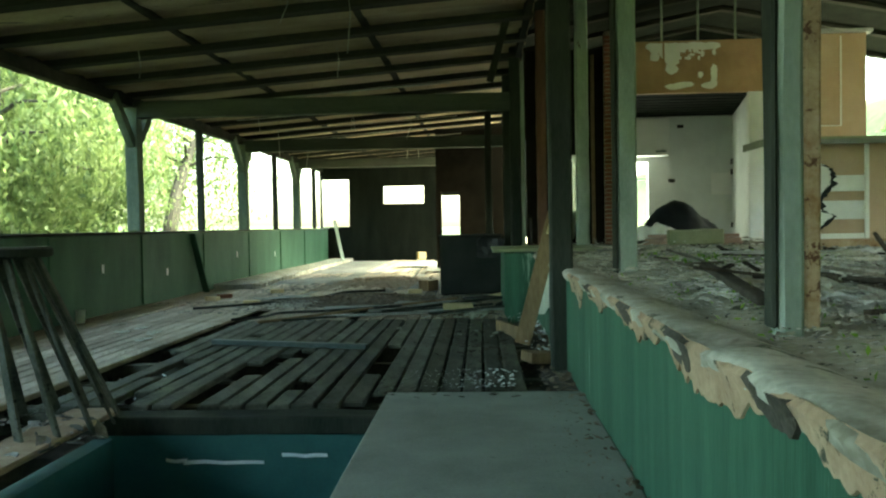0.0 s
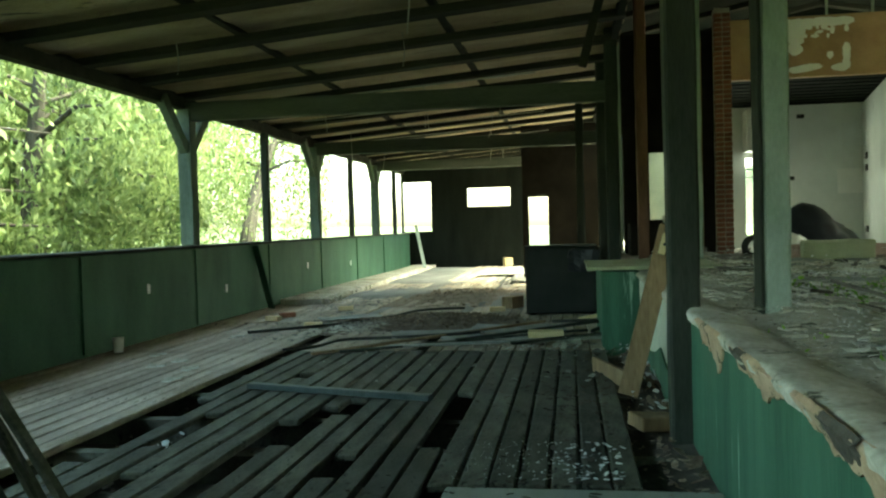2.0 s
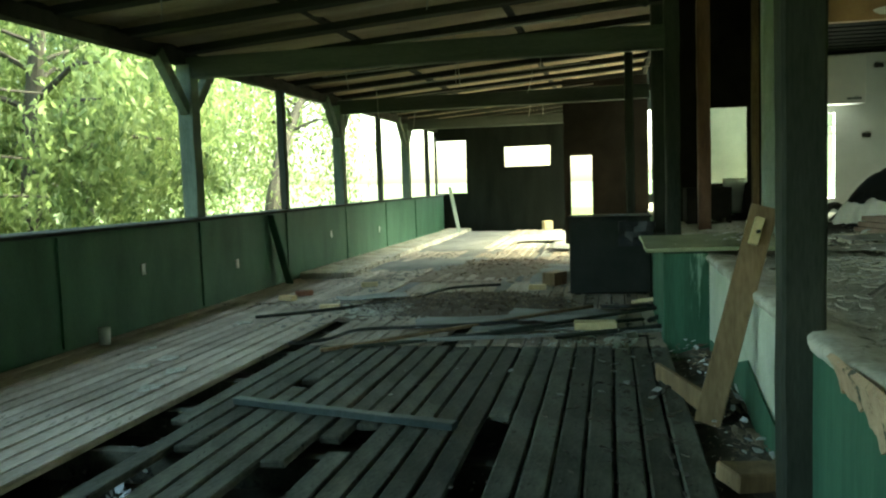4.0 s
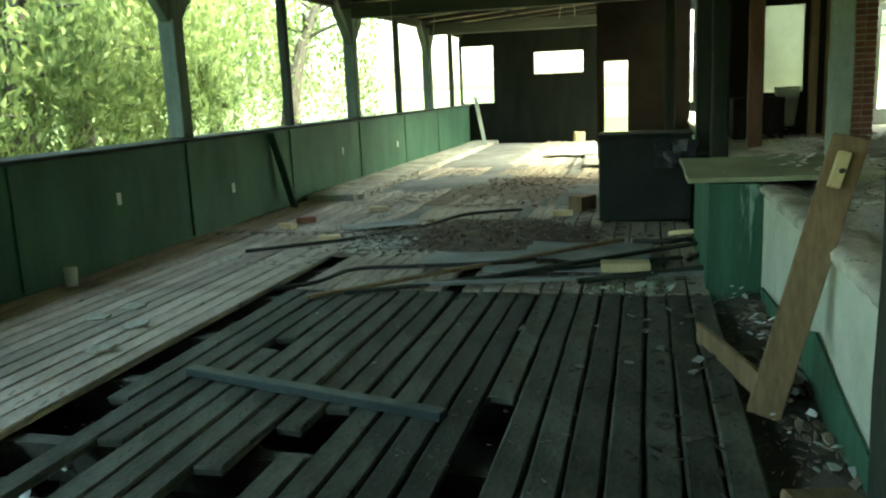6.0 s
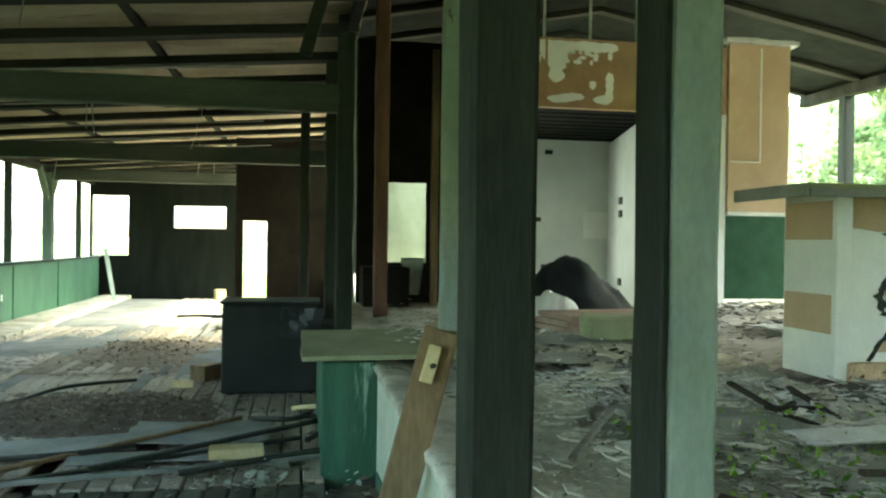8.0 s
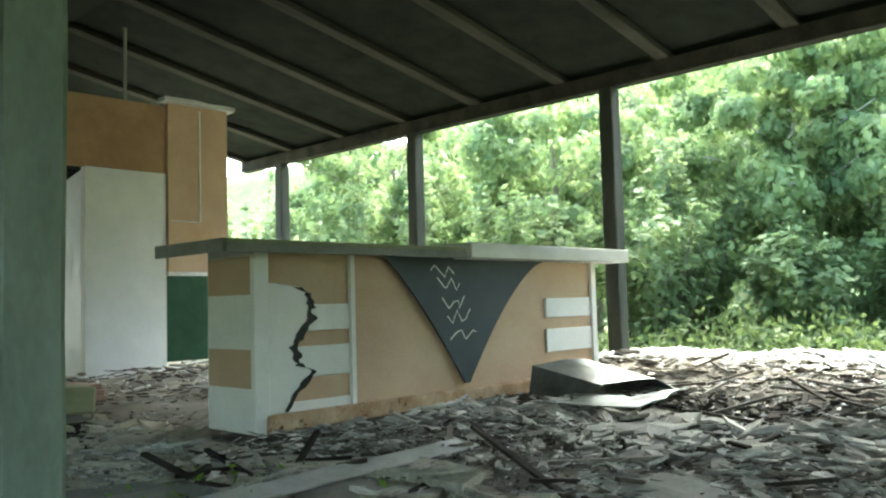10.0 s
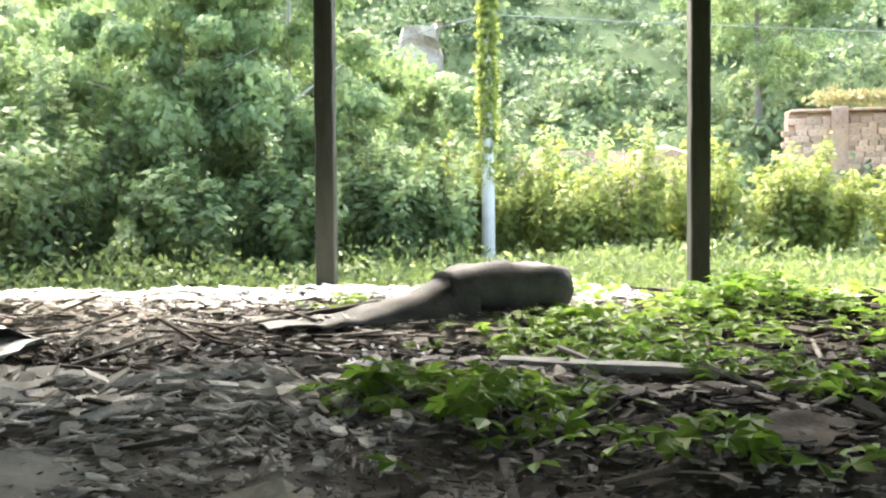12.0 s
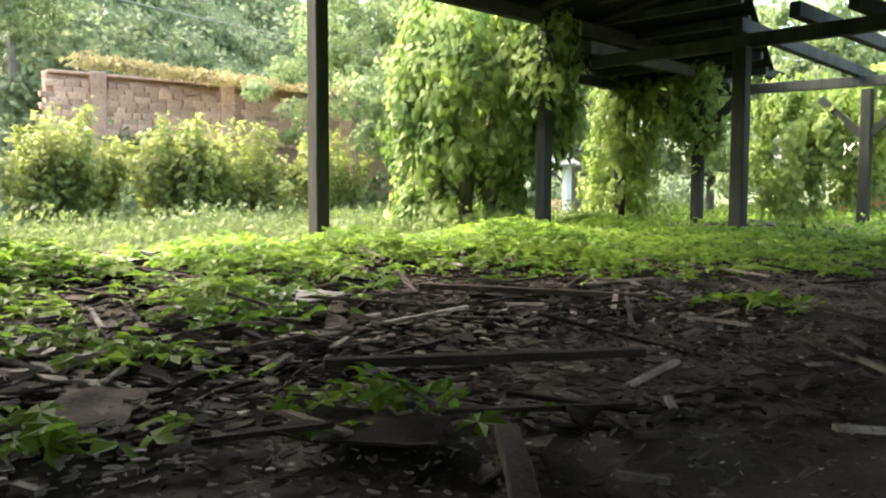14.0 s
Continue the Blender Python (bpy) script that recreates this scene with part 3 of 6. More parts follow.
structure("eave_beam", beam_bm((10.6, -26, 4.66), (10.6, 19.6, 4.66), 0.2, 0.22), M_ROOFWOOD, "dark beam along the open side")
structure("eave_beam_inner", beam_bm((0.66, -8, 4.6), (0.66, 19.6, 4.6), 0.16, 0.2), M_ROOFWOOD, "dark beam over the platform edge")
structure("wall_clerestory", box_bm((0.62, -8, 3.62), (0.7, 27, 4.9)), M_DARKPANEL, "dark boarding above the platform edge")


def post(name, x, y, z0, z1, w, d, material, label, group, wear=0.01, turn=0.0):
    ob = finish(name, beam_bm((x, y, z0), (x, y, z1), w, d, 0.015, turn, 14, wear), material)
    return tagged(ob, label, "post", group)


post("platform_post", 0.688, 5.9, -0.12, 4.6, 0.176, 0.17, M_DARKWOOD, "charred dark square post against the platform wall", "platform posts")
post("platform_post", 1.205, 5.89, 0.7, 4.75, 0.15, 0.17, M_GREYPOST, "flaking grey-green painted post on the platform", "platform posts")
ob = finish("post_facing", beam_bm((1.118, 5.89, 0.72), (1.118, 5.89, 4.7), 0.02, 0.185, 0.004, 0, 16, 0.006), M_DARKWOOD)
tagged(ob, "dark bare board on the flank of the painted post", "board")
post("platform_post", 1.133, 2.29, 0.7, 4.75, 0.086, 0.13, M_GREYPOST, "peeling grey post with rotten brown flank on the platform", "platform posts")
post("platform_post", 0.55, 13.4, 0.0, 4.6, 0.18, 0.18, M_DARKWOOD, "dark post beside the platform", "platform posts")
post("platform_post", 0.6, 11.8, 0.7, 4.6, 0.16, 0.16, M_DARKWOOD, "dark post carrying the tie beam", "platform posts")
post("platform_post", 1.12, 13.5, 0.7, 4.75, 0.16, 0.16, M_REDWOOD, "reddish raw timber post on the platform", "platform posts")
post("platform_post", 1.5, 11.0, 0.7, 4.75, 0.17, 0.17, M_GREYPOST, "grey-green post further along the platform", "platform posts")
post("platform_post", 0.86, 15.5, 0.7, 4.75, 0.16, 0.16, M_GREYPOST, "grey post deep in the building", "platform posts")
post("platform_post", 0.24, 16.2, 0.0, 3.5, 0.14, 0.14, M_DARKWOOD, "thin dark post deep in the building", "platform posts")
for y in (-7.9, -2.86, 1.66, 5.95, 10.22, 14.2, 18.2):
    post("eave_post", 10.6, y, 0.66, 4.56, 0.22, 0.22, M_DARKWOOD, "tall dark square post on the open side", "eave posts")

# ---- inner walls beyond the platform ----
structure("bulkhead", box_bm((2.6, 14.5, 3.46), (6.06, 14.62, 4.4), None, 0.005), M_BROWNPANEL, "brown hardboard bulkhead with peeling white paint")
structure("wall_alcove_right", box_bm((4.95, 14.5, 0.7), (6.06, 14.64, 3.457)), M_WHITE, "stained white wall")
structure("hanging_panel", box_bm((6.07, 14.46, 2.1), (7.0, 14.58, 4.45), None, 0.006), M_TAN, "faded tan wall panel with open space below")
structure("hanging_panel_edge", box_bm((6.05, 14.42, 2.05), (7.03, 14.62, 2.097), None, 0.006), M_WHITE, "white batten under the panel")
structure("wall_green_back", box_bm((5.8, 17.0, 0.7), (9.5, 17.15, 2.2)), M_DEEPGREEN, "green low wall with shade put into its colour")
wall_with_holes("wall_alcove_back", 2.6, 6.2, 0.7, 4.4, 18.0, 18.15, [(3.5, 3.83, 0.95, 2.47)], M_TILEWALL, "pale grey painted back wall")
bm = bmesh.new()
add_box(bm, (0, 0, 0.7), (0.14, 3.5, 3.44), Matrix.Translation((4.97, 14.64, 0)) @ pose(0, 0, 0, 0, 0, -12))
structure("wall_alcove_side", bm, M_TILEWALL, "pale green-grey side wall with sockets")
bm = bmesh.new()
for k in range(9):
    add_box(bm, (2.62, 14.66 + k * 0.37, 3.46), (5.9, 14.9 + k * 0.37, 3.5))
structure("ceiling_alcove", bm, M_DARKPANEL, "dark lath ceiling of the alcove")
wall_with_holes("wall_inner", 1.0, 2.6, 0.7, 4.6, 16.0, 16.12, [(1.45, 2.05, 1.3, 2.5)], M_BROWNWALL, "shade-darkened brown inner wall with a plastic-covered window")
structure("wall_gable", box_bm((0.72, 19.6, 3.2), (7.2, 19.75, 5.9)), M_DARKPANEL, "dark boarded gable above the back rooms")

# ---- planting ----
def tree(name, x, y, z, h, r, n, leaf, bark, label, droop=0.0, size=(0.16, 0.07), trunk_r=0.16, seed=1, low=0.25, lean=(0, 0)):
    """A tapered trunk with limbs, and a crown of leaves gathered round the limb ends in uneven clumps."""
    rng = np.random.default_rng(seed)
    ob = thing(name, label, "tree", (x, y, z))
    top = Vector((lean[0], lean[1], h * 0.86))
    stem = [Vector((lean[0] * k * k, lean[1] * k * k, h * 0.86 * k)) + Vector((0.12 * math.sin(5 * k + seed), 0.12 * math.cos(4 * k + seed), 0)) * k for k in np.linspace(0, 1, 9)]
    part("trunk", tube_bm(stem, [trunk_r * (1.15 - k) for k in np.linspace(0, 1, 9)], 9), bark, ob)
    ends = []
    bm = bmesh.new()
    for k in range(16):
        f = low + (0.95 - low) * (k + rng.random()) / 16
        s = stem[0].lerp(top, f)
        s = stem[min(8, int(f * 8))].lerp(stem[min(8, int(f * 8) + 1)], f * 8 % 1)
        a = k * 2.4 + rng.random()
        reach = r * (0.55 + 0.5 * rng.random()) * math.sqrt(max(0.1, 1.15 - abs(f - 0.5)))
        e = s + Vector((math.cos(a) * reach, math.sin(a) * reach, reach * (0.55 - 0.5 * droop)))
        m = (s + e) / 2 + Vector((0, 0, 0.12 * reach))
        tb = tube_bm([s, m, e], [trunk_r * 0.4 * (1.1 - f), trunk_r * 0.26 * (1.1 - f), 0.012], 6)
        me = bpy.data.meshes.new("limb")
        tb.to_mesh(me)
        tb.free()
        bm.from_mesh(me)
        bpy.data.meshes.remove(me)
        ends += [s.lerp(e, 0.55), m.lerp(e, 0.55), e]
    part("branching", bm, bark, ob)
    ends = np.array(ends)
    if droop:
        ends = ends[rng.permutation(len(ends))[:34]]
        root = np.repeat(ends, 13, 0)
        root = root + rng.normal(size=root.shape) * np.array([0.3, 0.3, 0.15])
        fall = np.repeat(rng.uniform(0.3, 1.0, len(ends)), 13) * rng.uniform(0.6, 1.0, len(root)) * h * 0.6
        per = max(20, n // len(root))
        q = rng.random((len(root), per))
        sway = rng.normal(size=(len(root), 1, 2)) * 0.35
        c = root[:, None, :] + np.concatenate([sway * q[:, :, None] ** 2, -(fall[:, None] * q)[:, :, None]], 2)
        c = c.reshape(-1, 3) + rng.normal(size=(len(root) * per, 3)) * 0.09
        c = c[(c[:, 2] > 0.2) & (c[:, 0] + x < -6.6)]
        u = c - np.array([0, 0, h * 0.4])
        u /= np.linalg.norm(u, axis=1)[:, None]
        v, f = leaf_cards(c, u, size[0], size[1], rng, 1.0, 0.8)
    else:
        cen = ends + rng.normal(size=ends.shape) * r * 0.1
        cen = np.concatenate([cen, ends[rng.integers(0, len(ends), 40)] + rng.normal(size=(40, 3)) * r * 0.24])
        p, u = clumps_np(cen, r * rng.uniform(0.12, 0.27, len(cen)), n // len(cen), rng, 0.7)
        v, f = leaf_cards(p, u, size[0], size[1], rng, 0.7)
    mesh_np("crown", v, f, leaf, ob)
    return ob


# willows outside the parapet
for k, (x, y, h, r, lx, ly, bare) in enumerate(((-10.5, 16.9, 9.5, 4.0, 0.3, 0.2, 0.4), (-9.4, 10.6, 5.4, 2.7, 0, 0, 0.3), (-13, 13.2, 7, 3.6, 0, 0, 0.3), (-12.5, 21.5, 9.5, 3.8, 0, -0.5, 0.35), (-10.2, 6.0, 5.2, 2.6, 0, 0, 0.3), (-14.5, 8, 6, 3.6, 0, 0, 0.3), (-16.5, 18.5, 11, 4.5, 0, 0, 0.3), (-9.6, 24.2, 8.2, 2.6, 0.6, 5.5, 0.5), (-9.2, 14.0, 7.4, 2.8, 0, 0.4, 0.35), (-13.5, 27.5, 10, 3.4, 0, -1, 0.4))):
    tree("willow_tree", x, y, ground_z(x, y) - 0.05, h, r, 6000 if ly > 2 else 24000, L_WILLOW, M_WILLOWBARK, "tall willow with hanging yellow-green foliage", 0.75, (0.17, 0.06), 0.26, 20 + k, bare, (lx, ly))
# trees on the open side
for k, (x, y, h, r, b) in enumerate(((17.5, 10.2, 7.6, 2.4, M_PALEBARK), (19.0, 8.4, 8.2, 2.6, M_PALEBARK), (21.0, 12.5, 7.6, 3.0, M_BARK), (16.5, 15.5, 5.6, 2.6, M_BARK), (22, 18, 7, 3.2, M_BARK), (16, 20.5, 6.4, 2.8, M_BARK), (20, 25, 7, 3.4, M_BARK), (37, -7.5, 11, 3.0, M_BARK),
                                     (24.5, 6.2, 6.0, 2.0, M_BARK), (21.5, -16, 9, 3.2, M_BARK), (24, -21, 10, 3.6, M_BARK), (19, -31, 9, 3.6, M_BARK), (10, -34, 10, 4, M_BARK), (3, -36, 10, 4, M_BARK), (28, -30, 11, 4, M_BARK), (7.5, -23, 7.5, 3.2, M_BARK), (12, -22, 7, 3, M_BARK), (27, -17, 13, 4, M_BARK), (31, -24, 14, 4.5, M_BARK), (15.5, -24, 8, 3.2, M_BARK), (3, -24, 8, 3.4, M_BARK), (18.5, -20, 7.5, 3, M_BARK))):
    tree("broadleaf_tree", x, y, ground_z(x, y) - 0.05, h, r, 16000, L_TREE, b, "slender pale-barked tree in full leaf" if b is M_PALEBARK else "bushy broadleaf tree in full leaf", 0.0, (0.2, 0.13), 0.15, 60 + k, 0.15)


def shrub(x, y, h, r, n, leaf, label, seed, size=(0.19, 0.1), name="shrub", group="hedge shrubs"):
    """Upright twigs from one root, each sheathed in leaves, with a ragged top."""
    rng = np.random.default_rng(seed)
    z = ground_z(x, y)
    ob = thing(name, label, "shrub", (x, y, z), 0, group)
    bm = bmesh.new()
    pts = []
    for k in range(22):
        a, q = rng.random() * math.tau, r * math.sqrt(rng.random())
        e = Vector((math.cos(a) * q, math.sin(a) * q, h * (1.05 - 0.35 * (q / r) ** 2) * rng.uniform(0.7, 1.08)))
        b = Vector((e.x * 0.25, e.y * 0.25, 0))
        tb = tube_bm([b, b.lerp(e, 0.5) + Vector((0, 0, 0.1)), e], [0.022, 0.014, 0.005], 5)
        me = bpy.data.meshes.new("stem")
        tb.to_mesh(me)
        tb.free()
        bm.from_mesh(me)
        bpy.data.meshes.remove(me)
        pts.append((b, e))
    part("stem_clump", bm, M_BARK, ob)
    pick = rng.integers(0, len(pts), n)
    f = rng.random(n) ** 0.7
    B, E = np.array([p[0] for p in pts])[pick], np.array([p[1] for p in pts])[pick]
    c = B + (E - B) * f[:, None] + rng.normal(size=(n, 3)) * (0.22 - 0.14 * f)[:, None]
    c[:, 2] = np.maximum(c[:, 2], 0.05)
    u = (c - np.array([0, 0, h * 0.35])) / np.array([r, r, h * 0.5])
    v, fc = leaf_cards(c, u / (np.linalg.norm(u, axis=1)[:, None] + 1e-6) + np.array([0, 0, 0.4]), size[0], size[1], rng, -0.2, 0.5)
    mesh_np("foliage", v, fc, leaf, ob)
    return ob


k = 0
for y in np.arange(8.0, -13.5, -1.05):
    x = 21.4 + 0.7 * math.sin(k * 1.7) + max(0.0, -y - 6) * 0.15
    shrub(x, float(y) + 0.3 * math.sin(k * 2.3), 2.9 + 0.55 * math.sin(k * 2.9) - (0.5 if y < -9 else 0), 1.15, 3000, L_HEDGE, "upright yellow-green hedge shrub beyond the weeds", 200 + k)
    k += 1
for k, (x, y, h, r) in enumerate(((15.0, 9.4, 2.6, 1.2), (16.2, 7.6, 2.4, 1.2), (17.5, 6.2, 2.5, 1.2), (14.3, 11.6, 3.0, 1.4), (18.6, 5.0, 2.9, 1.2), (13.4, 14.0, 3.2, 1.5), (14, 17, 4, 1.7), (19.5, 6.6, 3.5, 1.5), (23, 4.4, 4.6, 1.8), (24.5, 1.8, 4.2, 1.7), (18, 8, 4, 1.6),
                                  (13.5, 19.5, 4.5, 1.8), (13, 23, 5, 2.0), (22.5, 9, 5, 2.0), (16, 12, 4.5, 1.6))):
    shrub(x, y, h, r, 3400, L_TREE, "dense dark green shrub beside the yard", 300 + k, (0.2, 0.12), "shrub", "yard shrubs")


def weeds(name, x0, x1, y0, y1, n, h, leaf, label, base, size=0.14):
    rng = np.random.default_rng(n)
    x, y = rng.uniform(x0, x1, n), rng.uniform(y0, y1, n)
    z = np.array([base(a, b) for a, b in zip(x, y)])
    hh = h * (0.35 + 0.65 * rng.random(n)) * np.array([0.5 + 0.9 * max(0, bumps(a, b, 0.5, 6) + 0.5) for a, b in zip(x, y)])
    c = np.stack([x, y, z + hh * rng.random(n)], 1)
    v, f = leaves_np(c, size, size * 0.45, -0.3, 0, rng)
    return tagged(mesh_np(name, v, f, leaf, None, label), category="weeds", kind="stuff")


weeds("tall_weeds", 11.0, 21.0, -14, 12, 60000, 0.75, L_GRASS, "tall pale green weeds outside the posts", ground_z)
weeds("verge_weeds", 11.2, 28, -40, -14, 30000, 0.7, L_GRASS, "tall weeds beyond the pergola", ground_z)
weeds("yard_weeds", -9.5, -5.8, 0, 27, 24000, 0.6, L_GRASS, "weeds outside the parapet", ground_z)

# stone retaining wall on the hillside
sw = thing("stone_wall", "tan rubble stone retaining wall below the woods", "wall", (31.0, -16.0, 0), -8, kind="structure")
part("core", box_bm((0.12, -14, 1.0), (0.8, 9, 5.75)), M_STONE, sw)
for y in (-9, -3.5, 2.0, 7.0):
    part("pier", rough_bm(box_bm((-0.18, y, 0.5), (0.2, y + 0.55, 5.9), None, 0.02), 2, 0.02), M_STONE, sw)
part("coping", rough_bm(box_bm((-0.1, -14, 5.75), (0.9, 9, 5.86), None, 0.02), 3, 0.04), M_STONE, sw)
rng = np.random.default_rng(31)
stones = []
for k in range(14):
    bm = box_bm((0, 0, 0), (0.26, 0.3 + 0.35 * rng.random(), 0.2 + 0.14 * rng.random()), None, 0.025)
    rough_bm(bm, 0, 0.035, 5 + k)
    me = bpy.data.meshes.new("stone")
    bm.to_mesh(me)
    bm.free()
    me.materials.append(M_STONE)
    stones.append(me)
for r in range(12):
    y = -6.5 + 0.2 * (r % 2)
    while y < 8.8:
        me = stones[rng.integers(14)]
        w = max(v.co.y for v in me.vertices)
        if sum(o.name.startswith("stone.") for o in sw.children) < 290:
            o = new("stone", me)
            o.parent = sw
            o.location = (-0.02 + 0.03 * rng.random(), y, 3.4 + r * 0.21)
        y += w + 0.03 + 0.0

wc = np.column_stack([30.9 + 0.5 * RNG.normal(size=5000) + 0.14 * RNG.uniform(-14, 9, 5000) * 0, RNG.uniform(-30, -7, 5000), 5.75 + 0.35 * RNG.random(5000)])
wc[:, 0] += (wc[:, 1] + 16) * -0.14
wv, wf = leaves_np(wc, 0.3, 0.12, -0.3)
tagged(mesh_np("wall_top_weeds", wv, wf, L_DRY, None, "dry pale weeds hanging over the stone wall"), category="weeds", kind="stuff")
# utility pole wound with creeper, and its cable
pl = thing("utility_pole", "pale concrete pole wound with green creeper", "pole", (20.0, 4.05, ground_z(20, 4.05) - 0.1))
part("shaft", tube_bm([(0, 0, 0), (0, 0, 3.5), (0, 0, 6.6)], [0.16, 0.14, 0.12], 12), M_POLE, pl, "pale concrete shaft")
c = np.stack([RNG.normal(0, 0.1, 5200), RNG.normal(0, 0.1, 5200), 2.2 + 4.6 * RNG.random(5200)], 1)
c = c[(RNG.random(5200) < np.clip((c[:, 2] - 1.9) / 2.2, 0.04, 1))]
v, f = leaves_np(c, 0.16, 0.1)
mesh_np("creeper", v, f, L_HEDGE, pl, "bright creeper sheathing the upper shaft")
cab = thing("overhead_cable", "thin grey cable strung between poles", "cable", (0, 0, 0))
part("wire", tube_bm([(20 + 7.5 * q, 4.05 - 36 * q, 6.45 + 0.5 * q - 1.2 * q * (1 - q)) for q in np.linspace(0, 1, 12)], 0.016, 5), M_SHEET, cab)
part("wire", tube_bm([(20 + 20 * q, 4.05 + 28 * q, 6.45 - 2.0 * q * (1 - q)) for q in np.linspace(0, 1, 12)], 0.016, 5), M_SHEET, cab)
structure("earth_bank", rough_bm(box_bm((30.2, -3.6, 0.4), (33.0, 3.6, 4.2)), 5, 0.5, 0.8), M_STONE, "bare tan earth bank at the foot of the hill")
rk = rough_bm(rough_bm(box_bm((-0.8, -0.8, -1.1), (0.8, 0.8, 0.9)), 5, 0.55, 0.7), 0, 0.25, 2.2)
ob = finish("rock_outcrop", rk, M_ROCK)
ob.location = (38.2, 7.0, 9.7)
tagged(ob, "bare pale rock showing on the hillside", "rock")

# ---- pergola hung with creeper ----
def pergola_post(x, y, braced, label):
    z = 0.66
    ob = thing("pergola_post", label, "post", (x, y, z), 0, "pergola posts")
    part("shaft", beam_bm((0, 0, 0), (0, 0, 3.2), 0.22, 0.22, 0.012, 0, 8, 0.01), M_DARKWOOD, ob)
    if braced:
        for s in (-1, 1):
            part("brace", beam_bm((s * 0.1, 0, 2.2), (s * 1.0, 0, 3.05), 0.14, 0.16), M_DARKWOOD, ob)
    return ob


structure("ground_terrace", box_bm((0.951, -42, 0.35), (24, -26, 0.66)), M_DIRT, "weedy terrace below the pergola")
structure("ground_terrace_side", box_bm((11.2, -26, 0.35), (24, -8.5, 0.62)), M_DIRT, "weedy terrace beside the platform")
for x, y, b in ((7.24, -8.6, False), (10.25, -13.0, True), (12.9, -14.0, False), (12.4, -9.2, False), (5.0, -14.5, False), (7.6, -15.6, True)):
    pergola_post(x, y, b, "dark pergola post with curved braces" if b else "dark straight pergola post among creeper")
for a, b in (((3.5, -8.6, 3.98), (13.5, -9.2, 3.98)), ((4.0, -15.4, 3.95), (14.0, -14.0, 3.95)), ((7.24, -8.4, 4.18), (7.7, -16.5, 4.18)), ((12.4, -8.9, 4.18), (12.9, -15, 4.18)), ((10.1, -8.5, 4.18), (10.3, -15.2, 4.18)), ((5.4, -8, 4.2), (5.0, -17, 4.2)), ((6.2, -8, 4.2), (6.2, -17, 4.2)), ((2.2, -9.8, 4.2), (2.6, -17, 4.2)), ((3.8, -9.8, 4.2), (4, -17, 4.2))):
    ob = finish("pergola_beam", beam_bm(a, b, 0.16, 0.22), M_DARKWOOD)
    tagged(ob, "dark squared beam of the open pergola", "beam", "pergola beams")


def creeper_column(name, label, spots, per, size, seed, leaf=L_IVY):
    """Creeper draped in overlapping hanging clumps: spots are (x, y, radius, low, top, clumps)."""
    rng = np.random.default_rng(seed)
    vs, us = [], []
    for x, y, r, lo, hi, m in spots:
        q = rng.random(m)
        a = rng.random(m) * math.tau
        rr = r * (0.55 + 0.5 * np.sin(math.pi * np.clip(0.2 + 0.75 * q, 0, 1))) * rng.uniform(0.75, 1.15, m)
        cen = np.column_stack([x + rr * np.cos(a), y + rr * np.sin(a), lo + (hi - lo) * q])
        p, u = clumps_np(cen, rng.uniform(0.22, 0.42, m), per, rng, 1.25)
        out = p - np.array([x, y, 0])
        out[:, 2] = 0.35
        vs.append(p)
        us.append(0.5 * u + out / (np.linalg.norm(out, axis=1)[:, None] + 1e-6))
    p, u = np.concatenate(vs), np.concatenate(us)
    ok = p[:, 2] > 0.72
    v, f = leaf_cards(p[ok], u[ok], size[0], size[1], rng, 1.1, 0.4)
    return tagged(mesh_np(name, v, f, leaf, None, label), category="creeper", kind="stuff")


creeper_column("hanging_creeper", "broad-leaved creeper heaped over the roof corner", [(12.5, -7.6, 1.1, 1.8, 5.2, 100), (11.5, -8.6, 0.8, 2.2, 5.3, 70), (12.95, -7.0, 0.5, 2.2, 4.2, 30), (10.75, -8.1, 0.4, 2.6, 4.8, 30), (12.4, -7.7, 1.2, 0.75, 1.1, 26), (13.1, -7.3, 0.45, 0.8, 2.6, 18), (11.9, -8.3, 0.5, 1.2, 2.6, 18)], 62, (0.21, 0.12), 3)
creeper_column("pergola_creeper", "creeper hanging in curtains from the pergola", [(12.9, -14.0, 0.75, 0.8, 4.2, 90), (10.25, -13.0, 0.4, 2.4, 4.3, 30), (9.5, -16.0, 0.7, 1.0, 4.2, 60), (8.4, -16.4, 0.8, 1.6, 4.2, 60), (7.2, -16.8, 0.8, 2.2, 4.3, 50), (6.0, -16.6, 0.8, 3.0, 4.4, 40), (11.6, -14.2, 0.8, 3.3, 4.4, 40), (13.6, -11.5, 0.8, 3.0, 4.7, 50)], 50, (0.19, 0.115), 4)
vine = thing("old_creeper", "thick bare stems of the old creeper", "creeper", (12.4, -7.8, 0.6))
for k, (x, y) in enumerate(((0, 0), (-0.4, -0.35), (0.4, 0.4))):
    part("stem", tube_bm([(x, y, 0), (x + 0.1, y - 0.05, 1.0), (x - 0.05, y + 0.1, 2.2), (x, y, 3.6)], [0.26 - 0.05 * k, 0.18, 0.13, 0.05], 9), M_BARK, vine)
pv, pf = grid_np(0, 1, 0, 1, 6, 6, lambda x, y: 0)
pv = np.array([((7.2 + 2.0 * b) * (1 - a) + 13.3 * a, -8.2 - 6.2 * b, 5.25 - 0.95 * b + 0.04 * bumps(a * 5, b * 5, 1)) for a, b, _ in pv])
ob = mesh_np("roof_pergola", pv, pf, M_DARKPANEL, None, "dark boarding over part of the pergola")
ob.modifiers.new("thick", "SOLIDIFY").thickness = 0.05
tagged(ob, kind="structure")
